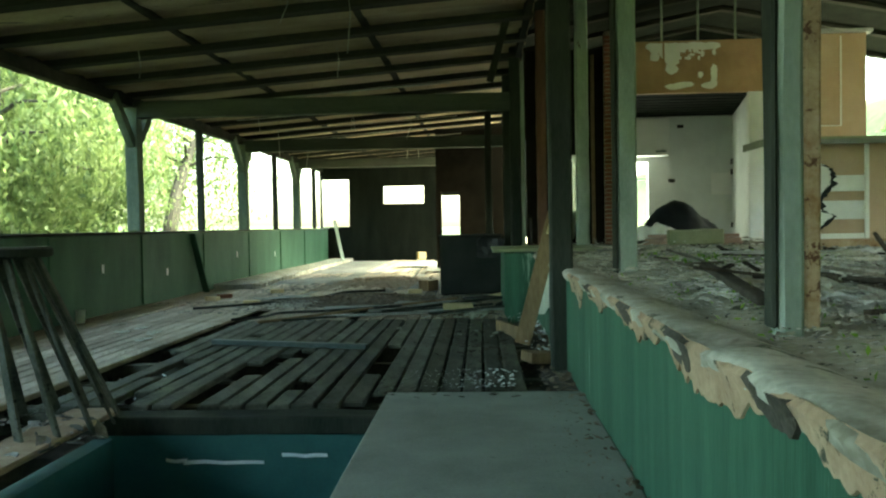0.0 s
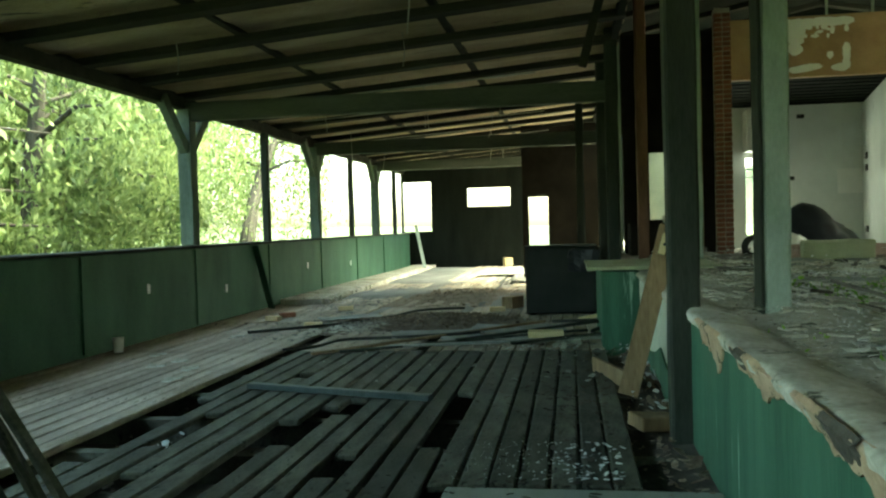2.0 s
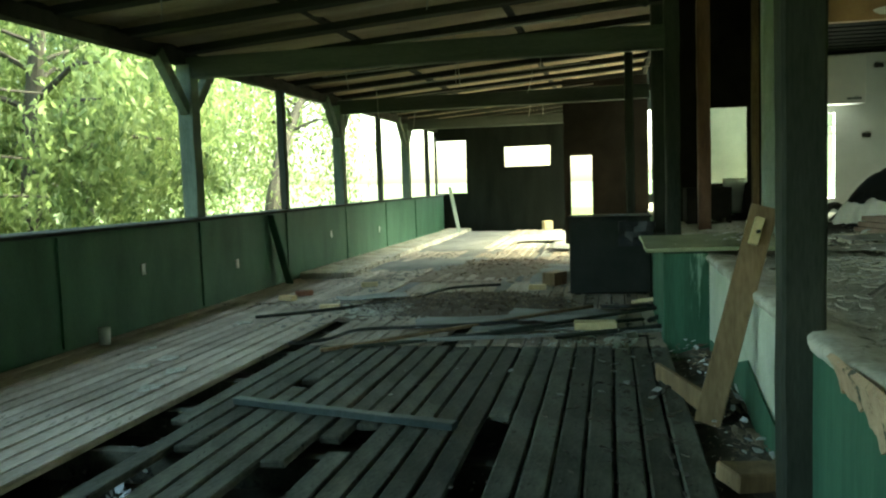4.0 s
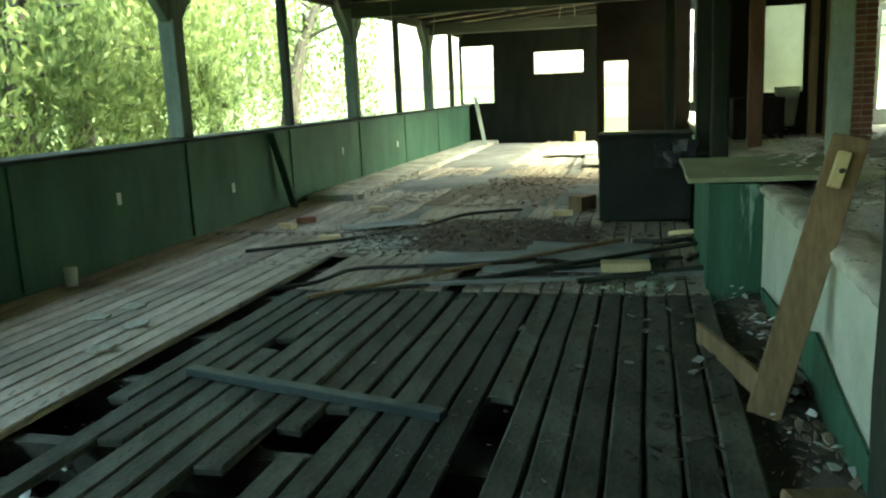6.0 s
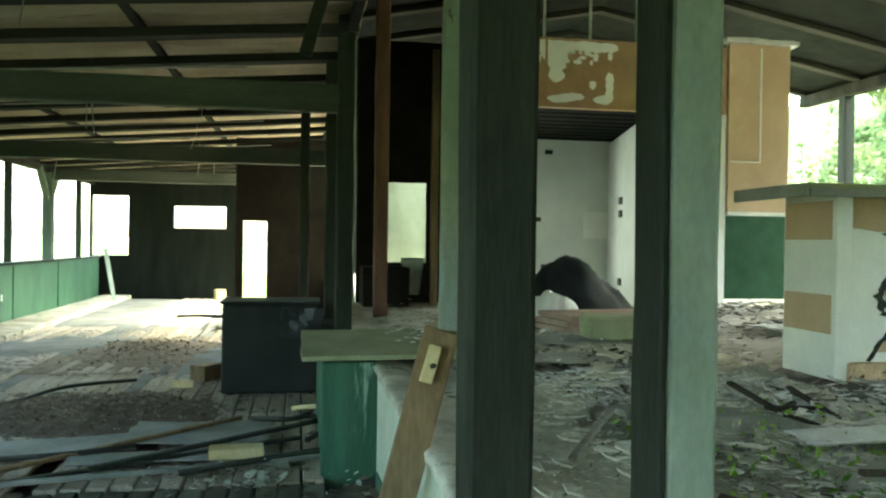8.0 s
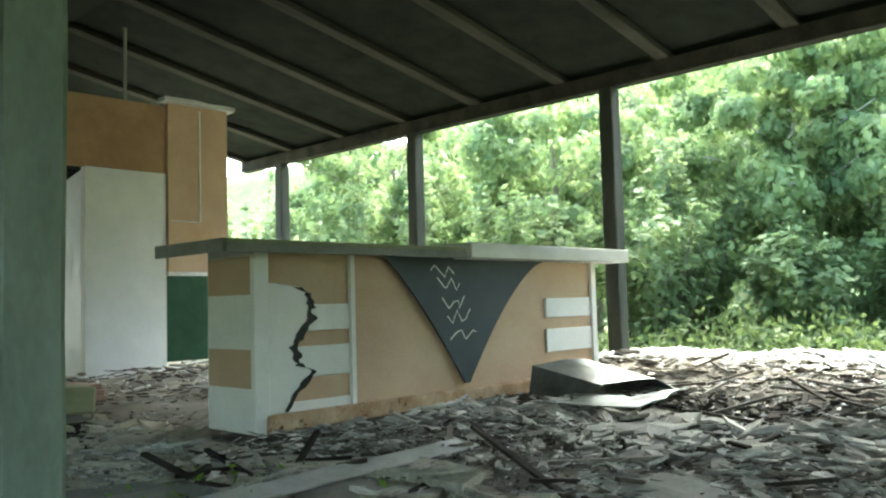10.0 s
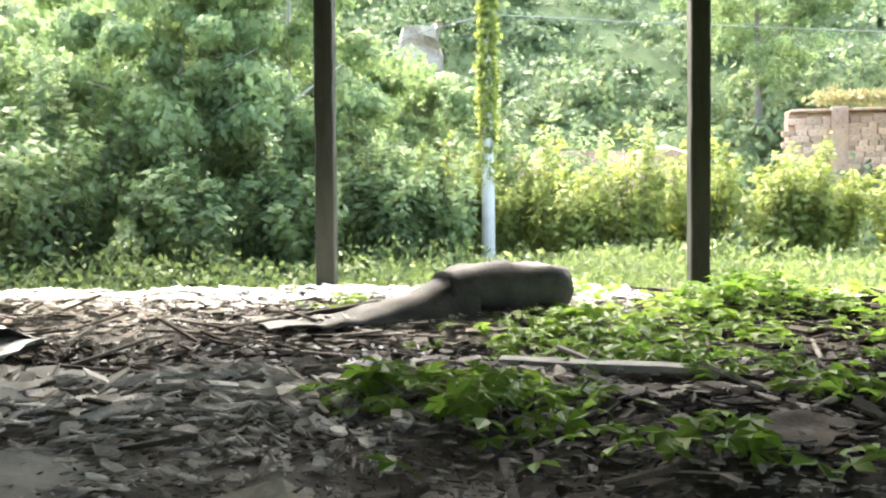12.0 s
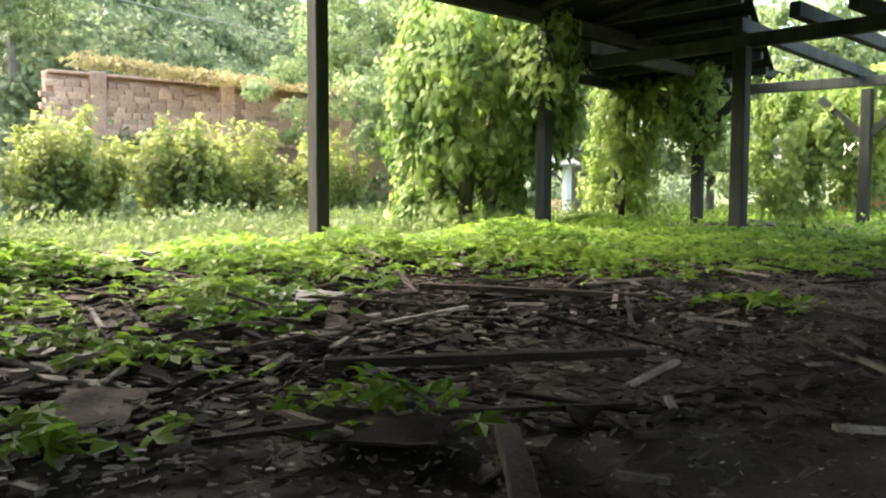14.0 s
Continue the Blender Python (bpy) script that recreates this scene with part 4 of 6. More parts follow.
for k in range(6):
    b = 0.08 + 0.17 * k
    ob = finish("pergola_rafter", beam_bm((7.3 + 2 * b, -8.2 - 6.2 * b, 5.13 - 0.95 * b), (13.2, -8.2 - 6.2 * b, 5.13 - 0.95 * b), 0.12, 0.16), M_DARKWOOD)
    tagged(ob, "dark rafter under the pergola boarding", "rafter", "pergola rafters")
loose = finish("timber_sleeper", beam_bm((7.7, -8.25, 0.76), (5.0, -7.85, 0.74), 0.2, 0.16, 0.015, 0, 8, 0.012), M_DARKWOOD)
tagged(loose, "dark weathered sleeper lying at the post foot", "sleeper")
tub = thing("orange_tub", "faded orange plastic tub among far weeds", "tub", (10.6, -24.6, 0.66), 15)
part("shell", tube_bm([(0, 0, 0), (0, 0, 0.25), (0, 0, 0.72)], [0.62, 0.7, 0.8], 14), M_ORANGE, tub)
part("rim", tube_bm([(0, 0, 0.72), (0, 0, 0.78)], [0.86, 0.86], 14), M_ORANGE, tub, "thicker orange rim")
ks = thing("garden_shrine", "small white arched kiosk with a shingled cap", "kiosk", (16.4, -15.9, 0.62))
for x in (-0.55, 0.45):
    part("pier", box_bm((x, -0.12, 0), (x + 0.16, 0.12, 1.7), None, 0.01), M_WHITE, ks)
part("roof", tube_bm([(-0.02, 0, 1.7), (-0.02, 0, 1.76), (-0.02, 0, 2.3)], [0.95, 0.95, 0.08], 4), M_SHEET, ks, "grey shingled cap")
part("back", box_bm((-0.5, 0.05, 0.0), (0.5, 0.1, 0.7), None, 0.01), M_BARECONC, ks)

# ---- slatted floor ----
def shared_box(name, size, material, wear=0.004, seed=0):
    bm = box_bm((-size[0] / 2, -size[1] / 2, -size[2]), (size[0] / 2, size[1] / 2, 0), None, 0.01)
    for k in range(1, 8):
        bmesh.ops.bisect_plane(bm, geom=bm.verts[:] + bm.edges[:] + bm.faces[:], plane_co=(0, size[1] * (k / 8 - 0.5), 0), plane_no=(0, 1, 0))
    for v in bm.verts:
        v.co += wear * noise.noise_vector(v.co * 3 + Vector((seed * 7.1, 0, 0)))
        if abs(v.co.y) > size[1] * 0.49:
            v.co.y += 0.05 * noise.noise(Vector((v.co.x * 30, seed * 5, v.co.y)))
    me = bpy.data.meshes.new(name)
    bm.to_mesh(me)
    bm.free()
    me.materials.append(material)
    return me


slat_floor = thing("slatted_floor", "weathered timber slat floor with rotten gaps", "floor", (0, 0, 0), kind="structure")
rng = np.random.default_rng(5)
PITCH = 0.154


def slats(x0, count, y0, y1, missing=(), short={}, width=0.138, material=M_SLAT):
    for k in range(count):
        if k in missing:
            continue
        x = x0 + PITCH * (k + 0.5)
        for a, b in short.get(k, ((y0, y1),)):
            a2, b2 = a + rng.uniform(-0.02, 0.02), b + rng.uniform(-0.03, 0.03)
            o = new("slat", shared_box("slat", (width, b2 - a2, 0.045), material, 0.005, rng.random() * 9))
            o.parent = slat_floor
            o.location = (x, (a2 + b2) / 2, rng.uniform(-0.008, 0.004))
            o.rotation_euler = (rng.normal(0, 0.0012), rng.normal(0, 0.01), rng.normal(0, 0.0015))


slats(-0.71, 7, 4.9, 9.3)
slats(-2.87, 14, 4.5, 9.3, (), {0: ((4.5, 5.2), (6.9, 9.3)), 2: ((4.5, 5.5), (6.35, 9.3)), 3: ((5.0, 7.75), (7.98, 9.3)), 6: ((6.2, 9.3),), 7: ((4.5, 5.55), (6.62, 9.3)), 8: ((4.5, 6.4), (6.9, 9.3)), 10: ((4.5, 5.0), (5.4, 9.3)), 12: ((4.5, 9.3),), 13: ((4.6, 5.6), (7.15, 9.3))})
slats(-5.08, 13, 2.2, 11.9, width=0.14, material=M_DUSTSLAT)
slats(-5.08, 13, 12.0, 19.5, width=0.146, material=M_DUSTSLAT)
slats(-2.87, 21, 9.35, 14.0, (8,), width=0.142, material=M_DUSTSLAT)
slats(-2.87, 9, 14.1, 26.8, width=0.144, material=M_DUSTSLAT)
slats(-1.4, 13, 14.1, 26.8, (0,), width=0.144, material=M_DUSTSLAT)
for y in (4.75, 5.6, 6.45, 7.3, 8.15, 9.2, 10.2, 11.2, 12.2, 13.2, 14.05, 16, 18, 20):
    part("joist", rough_bm(box_bm((-5.1, y - 0.05, -0.24), (0.7, y + 0.05, -0.058)), 3, 0.012, 4), M_SLAT, slat_floor)
# ---- things on the slatted floor ----
def scatter_flakes(name, pts, smin, smax, thick, tilt, material, label, category, seed):
    rng = np.random.default_rng(seed)
    v, f = flakes_np(np.asarray(pts, float), smin + (smax - smin) * rng.random(len(pts)) ** 2.2, thick, tilt, rng)
    return tagged(mesh_np(name, v, f, material, None, label), category=category, kind="stuff")


def region(n, x0, x1, y0, y1, z, dz, seed):
    rng = np.random.default_rng(seed)
    return np.column_stack([rng.uniform(x0, x1, n), rng.uniform(y0, y1, n), z + dz * rng.random(n)])


# earth and litter in the gutter beside the platform wall
gv2, gf2 = grid_np(0.3, 0.73, 4.9, 20, 5, 150, lambda x, y: -0.10 + 0.16 * (x - 0.3) + 0.05 * bumps(x * 2, y, 1.5, 1) + 0.03 * bumps(x, y, 6, 2))
tagged(mesh_np("gutter_earth", gv2, gf2, M_DIRT, None, "dark earth choking the gap beside the wall"), kind="structure")
scatter_flakes("gutter_litter", region(600, 0.36, 0.72, 5.0, 13, -0.05, 0.07, 1), 0.02, 0.15, 0.012, 0.3, M_GRAVEL, "broken plaster and litter along the wall foot", "debris", 1)
scatter_flakes("gutter_plaster", region(90, 0.36, 0.72, 6.2, 11.5, 0.0, 0.05, 2), 0.02, 0.12, 0.012, 0.4, M_PALE, "pale plaster fragments along the wall foot", "debris", 2)
scatter_flakes("floor_chips", region(230, -0.6, 0.3, 4.95, 5.7, 0.006, 0.006, 3), 0.01, 0.05, 0.004, 0.15, M_PALE, "small pale paint chips on the slats", "debris", 3)
scatter_flakes("slat_dirt", region(900, -2.8, 0.3, 4.6, 9.4, 0.004, 0.008, 31), 0.008, 0.07, 0.006, 0.15, M_DIRT, "dark crumbs of dirt on the slats", "debris", 31)
scatter_flakes("gap_rubble", region(420, -3.15, -2.5, 4.5, 9.2, -0.26, 0.1, 32), 0.03, 0.18, 0.03, 0.4, M_RUBBLE, "rubble lying in the gap between the slats", "debris", 32)
scatter_flakes("gap_plaster", region(90, -3.1, -2.55, 4.6, 9.0, -0.2, 0.08, 33), 0.03, 0.14, 0.02, 0.4, M_PALE, "pale plaster lumps in the gap between the slats", "debris", 33)
scatter_flakes("slat_chips", region(120, -4.8, 0.2, 7.0, 13.0, 0.006, 0.01, 34), 0.015, 0.09, 0.008, 0.2, M_SHEET, "grey chips scattered over the slats", "debris", 34)
scatter_flakes("slab_litter", region(420, 0.3, 0.72, -2, 4.9, 0.004, 0.012, 4), 0.01, 0.06, 0.006, 0.2, M_GRAVEL, "leaf litter along the slab edge", "debris", 4)
scatter_flakes("far_litter", region(1500, -4.6, 0.3, 9.4, 26, 0.0, 0.02, 5), 0.015, 0.12, 0.01, 0.15, M_RUBBLE, "scattered crumbs and chips over the far floor", "debris", 5)
scatter_flakes("glass_shards", region(90, -0.9, 0.1, 9.2, 9.9, 0.01, 0.03, 6), 0.03, 0.16, 0.003, 0.35, M_GLASSY, "broken glass and clear plastic shards", "debris", 6)
scatter_flakes("dust_crust", region(900, -4.9, -3.1, 10, 19, 0.0, 0.008, 8), 0.02, 0.1, 0.006, 0.08, M_FLOORDUST, "crumbled plaster dust along the parapet side", "debris", 8)
# crumbled earth lying over the far slats
fv, ff = grid_np(-4.3, -0.2, 12.6, 26.5, 40, 110, lambda x, y: -0.035 + 0.075 * max(0, bumps(x, y, 0.45, 11) + 0.35) * min(1, (y - 12.6) / 2) * (1 if x < -1.6 or x > -1.3 else 0) + 0.012 * bumps(x, y, 4))
tagged(mesh_np("floor_earth", fv, ff, M_FLOORDUST, None, "grey dust and earth caked over the far slats"), kind="structure")


def heap(name, x, y, rx, ry, h, material, chips, label, seed, n=2600, size=(0.015, 0.06)):
    rng = np.random.default_rng(seed)

    def hz(px, py):
        d = math.hypot((px - x) / rx, (py - y) / ry) + 0.25 * bumps(px, py, 1.7, seed)
        return max(-0.03, h * max(0.0, 1 - d * d)) - 0.01 + 0.02 * bumps(px, py, 9, seed)
    v, f = grid_np(x - rx * 1.2, x + rx * 1.2, y - ry * 1.2, y + ry * 1.2, 46, 40, hz)
    ob = thing(name, label, "heap")
    mesh_np("mound", v, f, material, ob)
    p = np.column_stack([rng.normal(x, rx * 0.5, n), rng.normal(y, ry * 0.5, n), np.zeros(n)])
    p[:, 2] = [max(0.004, hz(a, b) + 0.012) for a, b in p[:, :2]]
    v, f = flakes_np(p, size[0] + (size[1] - size[0]) * rng.random(n) ** 2, 0.02, 0.4, rng)
    tagged(mesh_np("gravel", v, f, chips, ob), kind="stuff")
    return ob


heap("gravel_heap", -1.75, 11.75, 1.2, 0.95, 0.1, M_GRAVEL, M_GRAVEL, "low heap of brown gravel and leaf litter", 41, 3200)
heap("gravel_heap", -2.6, 11.4, 0.6, 0.5, 0.05, M_DUST, M_RUBBLE, "grey grit spilled beside the gravel heap", 42, 1500)
heap("gravel_heap", -1.9, 16.0, 1.1, 1.6, 0.07, M_GRAVEL, M_GRAVEL, "thin brown litter over the far slats", 43, 1500)


def loose_board(name, a, b, w, t, material, label, category, wear=0.004, turn=0.0, bevel=0.004):
    ob = finish(name, beam_bm(a, b, w, t, bevel, turn, 8, wear), material)
    return tagged(ob, label, category)


loose_board("steel_bar", (-2.58, 7.25, 0.03), (-1.0, 6.8, 0.03), 0.075, 0.045, M_TEALBAR, "dull blue-grey metal bar lying across the slats", "bar")
loose_board("timber_lath", (-2.6, 8.95, 0.02), (-0.3, 10.95, 0.1), 0.05, 0.03, M_OAK, "long thin weathered lath across the floor", "lath")
loose_board("timber_lath", (-2.35, 9.1, 0.02), (0.2, 10.3, 0.07), 0.06, 0.025, M_DARKWOOD, "long dark lath lying over the sheets", "lath")
loose_board("timber_lath", (-1.9, 9.35, 0.03), (0.35, 9.75, 0.06), 0.045, 0.03, M_SHEET, "grey lath lying over the sheets", "lath")
loose_board("timber_lath", (-1.2, 9.6, 0.06), (0.5, 10.7, 0.14), 0.05, 0.03, M_DARKWOOD, "dark lath among the broken sheets", "lath")
loose_board("timber_lath", (-0.6, 9.5, 0.04), (0.6, 9.9, 0.1), 0.07, 0.03, M_DARKWOOD, "short dark lath against the wall", "lath")


def bent_sheet(name, x, y, w, d, rz, seed, material, label, z=0.02):
    bm = bmesh.new()
    bmesh.ops.create_grid(bm, x_segments=12, y_segments=8, size=0.5)
    for v in bm.verts:
        edge = max(abs(v.co.x), abs(v.co.y)) > 0.49
        j = noise.noise_vector(v.co * 5 + Vector((seed, 0, 0))) * (0.05 if edge else 0)
        v.co = Vector((v.co.x * w + j.x * w, v.co.y * d + j.y * d, 0.03 * noise.noise(v.co * 2.2 + Vector((0, seed, 0)))))
    geom = bmesh.ops.extrude_face_region(bm, geom=bm.faces[:])
    for e in geom["geom"]:
        if isinstance(e, bmesh.types.BMVert):
            e.co.z += 0.008
    bmesh.ops.recalc_face_normals(bm, faces=bm.faces[:])
    ob = finish(name, bm, material)
    ob.matrix_world = pose(x, y, z, 0, 0, rz)
    return tagged(ob, label, "sheet")


bent_sheet("fibre_sheet", -1.55, 10.35, 1.0, 0.55, 12, 1, M_SHEET, "cracked grey fibre sheet on the floor", 0.035)
bent_sheet("fibre_sheet", -0.6, 10.65, 1.15, 0.75, -4, 2, M_SHEET, "broken grey fibre sheet under the laths", 0.05)
bent_sheet("fibre_sheet", -0.75, 9.95, 1.3, 0.3, 4, 3, M_SHEET, "narrow grey sheet among the laths", 0.04)
bent_sheet("fibre_sheet", -3.1, 12.3, 0.9, 0.4, 25, 4, M_SHEET, "grey sheet fragment beside the parapet side", 0.02)
bent_sheet("fibre_sheet", -1.7, 22.5, 1.2, 2.4, 2, 5, M_SHEET, "large pale sheet on the far floor", 0.05)
bent_sheet("fibre_sheet", -0.95, 20.0, 0.7, 2.0, 3, 6, M_SHEET, "pale sheet beside the doorway", 0.05)

# yellow-faced timber block, half buried in the laths
yb = thing("timber_block", "pale yellow sawn timber block on the sheets", "block", (-0.25, 9.82, 0.06), 4)
part("body", box_bm((-0.19, -0.09, 0), (0.19, 0.09, 0.07), None, 0.006), M_PALEWOOD, yb)


def brick_at(x, y, rz, material, label, z=0.0, tilt=0.0):
    bm = rough_bm(box_bm((-0.115, -0.053, 0), (0.115, 0.053, 0.067), None, 0.006), 1, 0.004, 9)
    ob = finish("brick", bm, material)
    ob.matrix_world = pose(x, y, z, tilt, 0, rz)
    return tagged(ob, label, "brick", "loose bricks")


brick_at(-3.35, 11.35, 8, M_YBRICK, "loose yellow brick on the slats", 0.004)
brick_at(-4.2, 12.15, -20, M_YBRICK, "loose tan brick near the parapet", 0.004)
brick_at(-4.15, 12.6, 35, M_BRICK, "loose red-brown brick near the parapet", 0.004)
brick_at(-3.5, 13.5, 15, M_YBRICK, "loose brick beside the step", 0.004)
brick_at(-1.05, 13.0, 3, M_YBRICK, "loose yellow brick beside the groove", 0.01)
brick_at(-0.6, 14.2, 70, M_BRICK, "red brick on edge behind the cabinet", 0.06, 90)
for k, (x, y, r) in enumerate(((-3.95, 8.3, 10), (-3.85, 8.6, -15), (-3.53, 8.15, 20), (-3.42, 7.6, 5), (-4.3, 9.0, 30), (-4.0, 10.4, 0))):
    bm = rough_bm(box_bm((-0.085, -0.05, 0), (0.085, 0.05, 0.018), None, 0.003), 2, 0.022, 6 + k)
    ob = finish("broken_tile", bm, M_DUST)
    ob.matrix_world = pose(x, y, 0.006, 3 * math.sin(k), 4 * math.cos(k), r)
    tagged(ob, "pale broken tile lying on dusty slats", "tile", "broken tiles")
cup = tube_bm([(0, 0, 0), (0, 0, 0.1), (0, 0, 0.16)], [0.05, 0.055, 0.058], 12)
ob = finish("plastic_cup", cup, M_WHITE, None, "", True)
ob.location = (-4.9, 9.25, 0.0)
tagged(ob, "white plastic cup against the parapet foot", "cup")
bl = finish("timber_block", box_bm((-0.12, -0.12, 0), (0.14, 0.12, 0.24), pose(0, 0, 0, 0, 0, 20), 0.01), M_PALEWOOD)
bl.location = (-1.9, 26.3, 0.04)
tagged(bl, "pale block near the end wall", "block")
bl = finish("timber_block", box_bm((-0.16, -0.1, 0), (0.16, 0.1, 0.18), pose(0, 0, 0, 0, 0, 60), 0.01), M_OAK)
bl.location = (-0.85, 13.4, 0.02)
tagged(bl, "brown timber offcut beside the cabinet", "block")
loose_board("timber_offcut", (0.15, 11.55, 0.05), (0.42, 11.15, 0.16), 0.09, 0.04, M_PALEWOOD, "pale splintered offcut by the wall foot", "offcut", 0.012)


def hose(name, pts, r, label):
    fine = []
    P = [Vector(p) for p in pts]
    for k in range(len(P) - 1):
        a, b, c, d = P[max(k - 1, 0)], P[k], P[k + 1], P[min(k + 2, len(P) - 1)]
        for q in np.linspace(0, 1, 7)[:-1]:
            fine.append(0.5 * ((2 * b) + (c - a) * q + (2 * a - 5 * b + 4 * c - d) * q * q + (3 * b - a - 3 * c + d) * q ** 3))
    fine.append(P[-1])
    return tagged(finish(name, tube_bm(fine, r, 7), M_RUBBER, None, "", True), label, "hose")


hose("rubber_hose", [(-4.0, 10.7, 0.025), (-3.3, 11.2, 0.03), (-2.9, 11.6, 0.03), (-2.5, 12.2, 0.03), (-2.2, 12.9, 0.05), (-1.6, 13.4, 0.03)], 0.02, "black hose trailing over the dusty slats")
hose("rubber_hose", [(-3.0, 9.2, 0.025), (-2.7, 9.4, 0.03), (-2.55, 9.9, 0.03), (-2.0, 10.0, 0.04), (-1.4, 10.0, 0.07), (-1.0, 10.15, 0.08)], 0.018, "black cable snaking over the slats")
hose("rubber_hose", [(-0.2, 10.9, 0.1), (0.1, 10.7, 0.13), (0.3, 10.95, 0.1), (0.45, 10.6, 0.1), (0.25, 10.2, 0.07)], 0.022, "black hose coiled by the wall")

# low step along the parapet side, far half
structure("side_step", rough_bm(box_bm((-4.98, 14.6, -0.02), (-4.25, 26.9, 0.09), None, 0.01), 5, 0.02, 3), M_DUST, "crumbling low concrete step along the parapet")
for k in range(26):
    bm = rough_bm(box_bm((-0.05, -0.16, 0), (0.05, 0.16, 0.075), None, 0.008), 1, 0.008, 5 + k)
    ob = finish("edge_stone", bm, M_DUST)
    ob.matrix_world = pose(-4.19 - 0.012 * k, 14.9 + 0.42 * k, 0.0, 0, 3 * math.sin(k * 3), 2 + 5 * math.sin(k * 1.9))
    tagged(ob, "loose grey stone along the step edge", "stone", "step edge stones")
loose_board("groove_rail", (-1.42, 13.6, -0.02), (-1.62, 24.0, -0.02), 0.1, 0.03, M_RUBBER, "dark rail lying in the floor groove", "rail")
loose_board("leaning_lath", (-4.2, 24.6, 0.1), (-4.55, 25.2, 1.35), 0.1, 0.03, M_GREYPOST, "grey lath leaning near the end wall", "lath")
loose_board("leaning_lath", (-4.92, 14.0, 0.0), (-5.05, 13.7, 1.06), 0.14, 0.03, M_PARAPET, "green board leaning on the parapet", "board")
for y in (8.9, 11.6, 14.4, 17.4, 20.3, 23.2):
    loose_board("cover_strip", (-5.09, y, 0.02), (-5.09, y, 1.06), 0.025, 0.012, M_PARAPET, "thin strip covering a parapet joint", "strip", 0.001)
for k, (y, z) in enumerate(((10.3, 0.62), (12.6, 0.45), (16.5, 0.6), (19.7, 0.5))):
    bm = rough_bm(box_bm((-0.004, -0.03, -0.06), (0.004, 0.03, 0.06)), 1, 0.006, 8 + k)
    ob = finish("paint_scrap", bm, M_WHITE)
    ob.location = (-5.09, y, z)
    tagged(ob, "pale scrap stuck on the green parapet", "scrap", "parapet scraps")

# metal cabinet with a torn corner
cb = thing("metal_cabinet", "near-black metal cabinet with a torn side corner", "cabinet", (-0.6, 12.45, 0.0))
part("body", box_bm((0, 0.03, 0.02), (0.98, 0.62, 0.95), None, 0.012), M_CABINET, cb)
part("front_panel", box_bm((0.01, 0.0, 0.04), (0.97, 0.027, 0.93), None, 0.006), M_CABINET, cb)
part("top", box_bm((-0.02, -0.02, 0.951), (1.0, 0.64, 0.975), None, 0.006), M_CABINET, cb)
part("torn_lining", rough_bm(box_bm((0.6, -0.02, 0.62), (1.02, -0.002, 0.9)), 4, 0.05, 6), M_BAG, cb, "torn dark lining hanging from the corner")
for k in (0.05, 0.85):
    part("foot", box_bm((k, 0.08, 0), (k + 0.08, 0.55, 0.02)), M_CABINET, cb)
side = thing("dark_crate", "dark open crate behind the cabinet", "crate", (0.4, 12.55, 0.0))
part("body", rough_bm(box_bm((0, 0, 0), (0.3, 0.7, 0.72), None, 0.01), 1, 0.01), M_DARKWOOD, side)

# olive board lying on the platform edge
bm = bmesh.new()
add_box(bm, (0.2, 9.45, 0), (1.55, 11.15, 0.035), None, 0.004)
rough_bm(bm, 4, 0.012, 2.5)
ob = finish("olive_board", bm, M_BOARD)
ob.location = (0, 0, 0.79)
tagged(ob, "dusty olive sheet overhanging the platform edge", "board")
scatter_flakes("board_crumbs", region(18, 0.4, 1.4, 9.6, 11, 0.835, 0.015, 14), 0.02, 0.15, 0.012, 0.2, M_PALE, "pale crumbs lying on the olive board", "debris", 14)
structure("platform_step", rough_bm(box_bm((0.34, 9.45, -0.4), (0.72, 11.2, 0.775), None, 0.008), 2, 0.006), M_GREENWALL, "green painted block jutting from the platform wall")
# fallen green plaster edge and the cream wall's torn skirting
bm = bmesh.new()
prof = [(6.2, 0.12), (6.6, 0.16), (7.0, 0.22), (7.4, 0.3), (7.8, 0.2), (8.3, 0.14), (8.7, 0.1), (9.3, 0.06)]
for (ya, za), (yb2, zb) in zip(prof, prof[1:]):
    add = [bm.verts.new((0.712, ya, -0.05)), bm.verts.new((0.712, yb2, -0.05)), bm.verts.new((0.712, yb2, zb)), bm.verts.new((0.712, ya, za))]
    bm.faces.new(add[::-1])
g = bmesh.ops.extrude_face_region(bm, geom=bm.faces[:])
for e in g["geom"]:
    if isinstance(e, bmesh.types.BMVert):
        e.co.x -= 0.012
structure("torn_skirting", bm, M_GREENWALL, "ragged remains of green plaster at the wall foot")

# plank leaning on the platform edge
pk = thing("leaning_plank", "sawn brown plank leaning on the platform edge", "plank", (0, 0, 0))
part("board", beam_bm((0.43, 7.06, 0.0), (0.775, 7.2, 1.24), 0.15, 0.045, 0.006, 62, 8, 0.004), M_OAK, pk)
part("patch", beam_bm((0.695, 7.135, 1.03), (0.741, 7.157, 1.18), 0.05, 0.062, 0.004, 62), M_PALEWOOD, pk, "pale wooden batten with a bolt hole")
part("bolt_hole", tube_bm([(0.727, 7.1, 1.105), (0.715, 7.085, 1.105)], 0.011, 8), M_RUBBER, pk)
loose_board("fallen_plank", (0.22, 8.25, 0.03), (0.46, 7.2, 0.07), 0.13, 0.035, M_OAK, "short brown plank lying by the wall foot", "plank", 0.004, 90)
bl = finish("timber_stump", rough_bm(box_bm((-0.14, -0.1, 0), (0.14, 0.1, 0.09), None, 0.01), 2, 0.012), M_OAK)
bl.matrix_world = pose(0.53, 6.15, -0.02, 0, 6, 25)
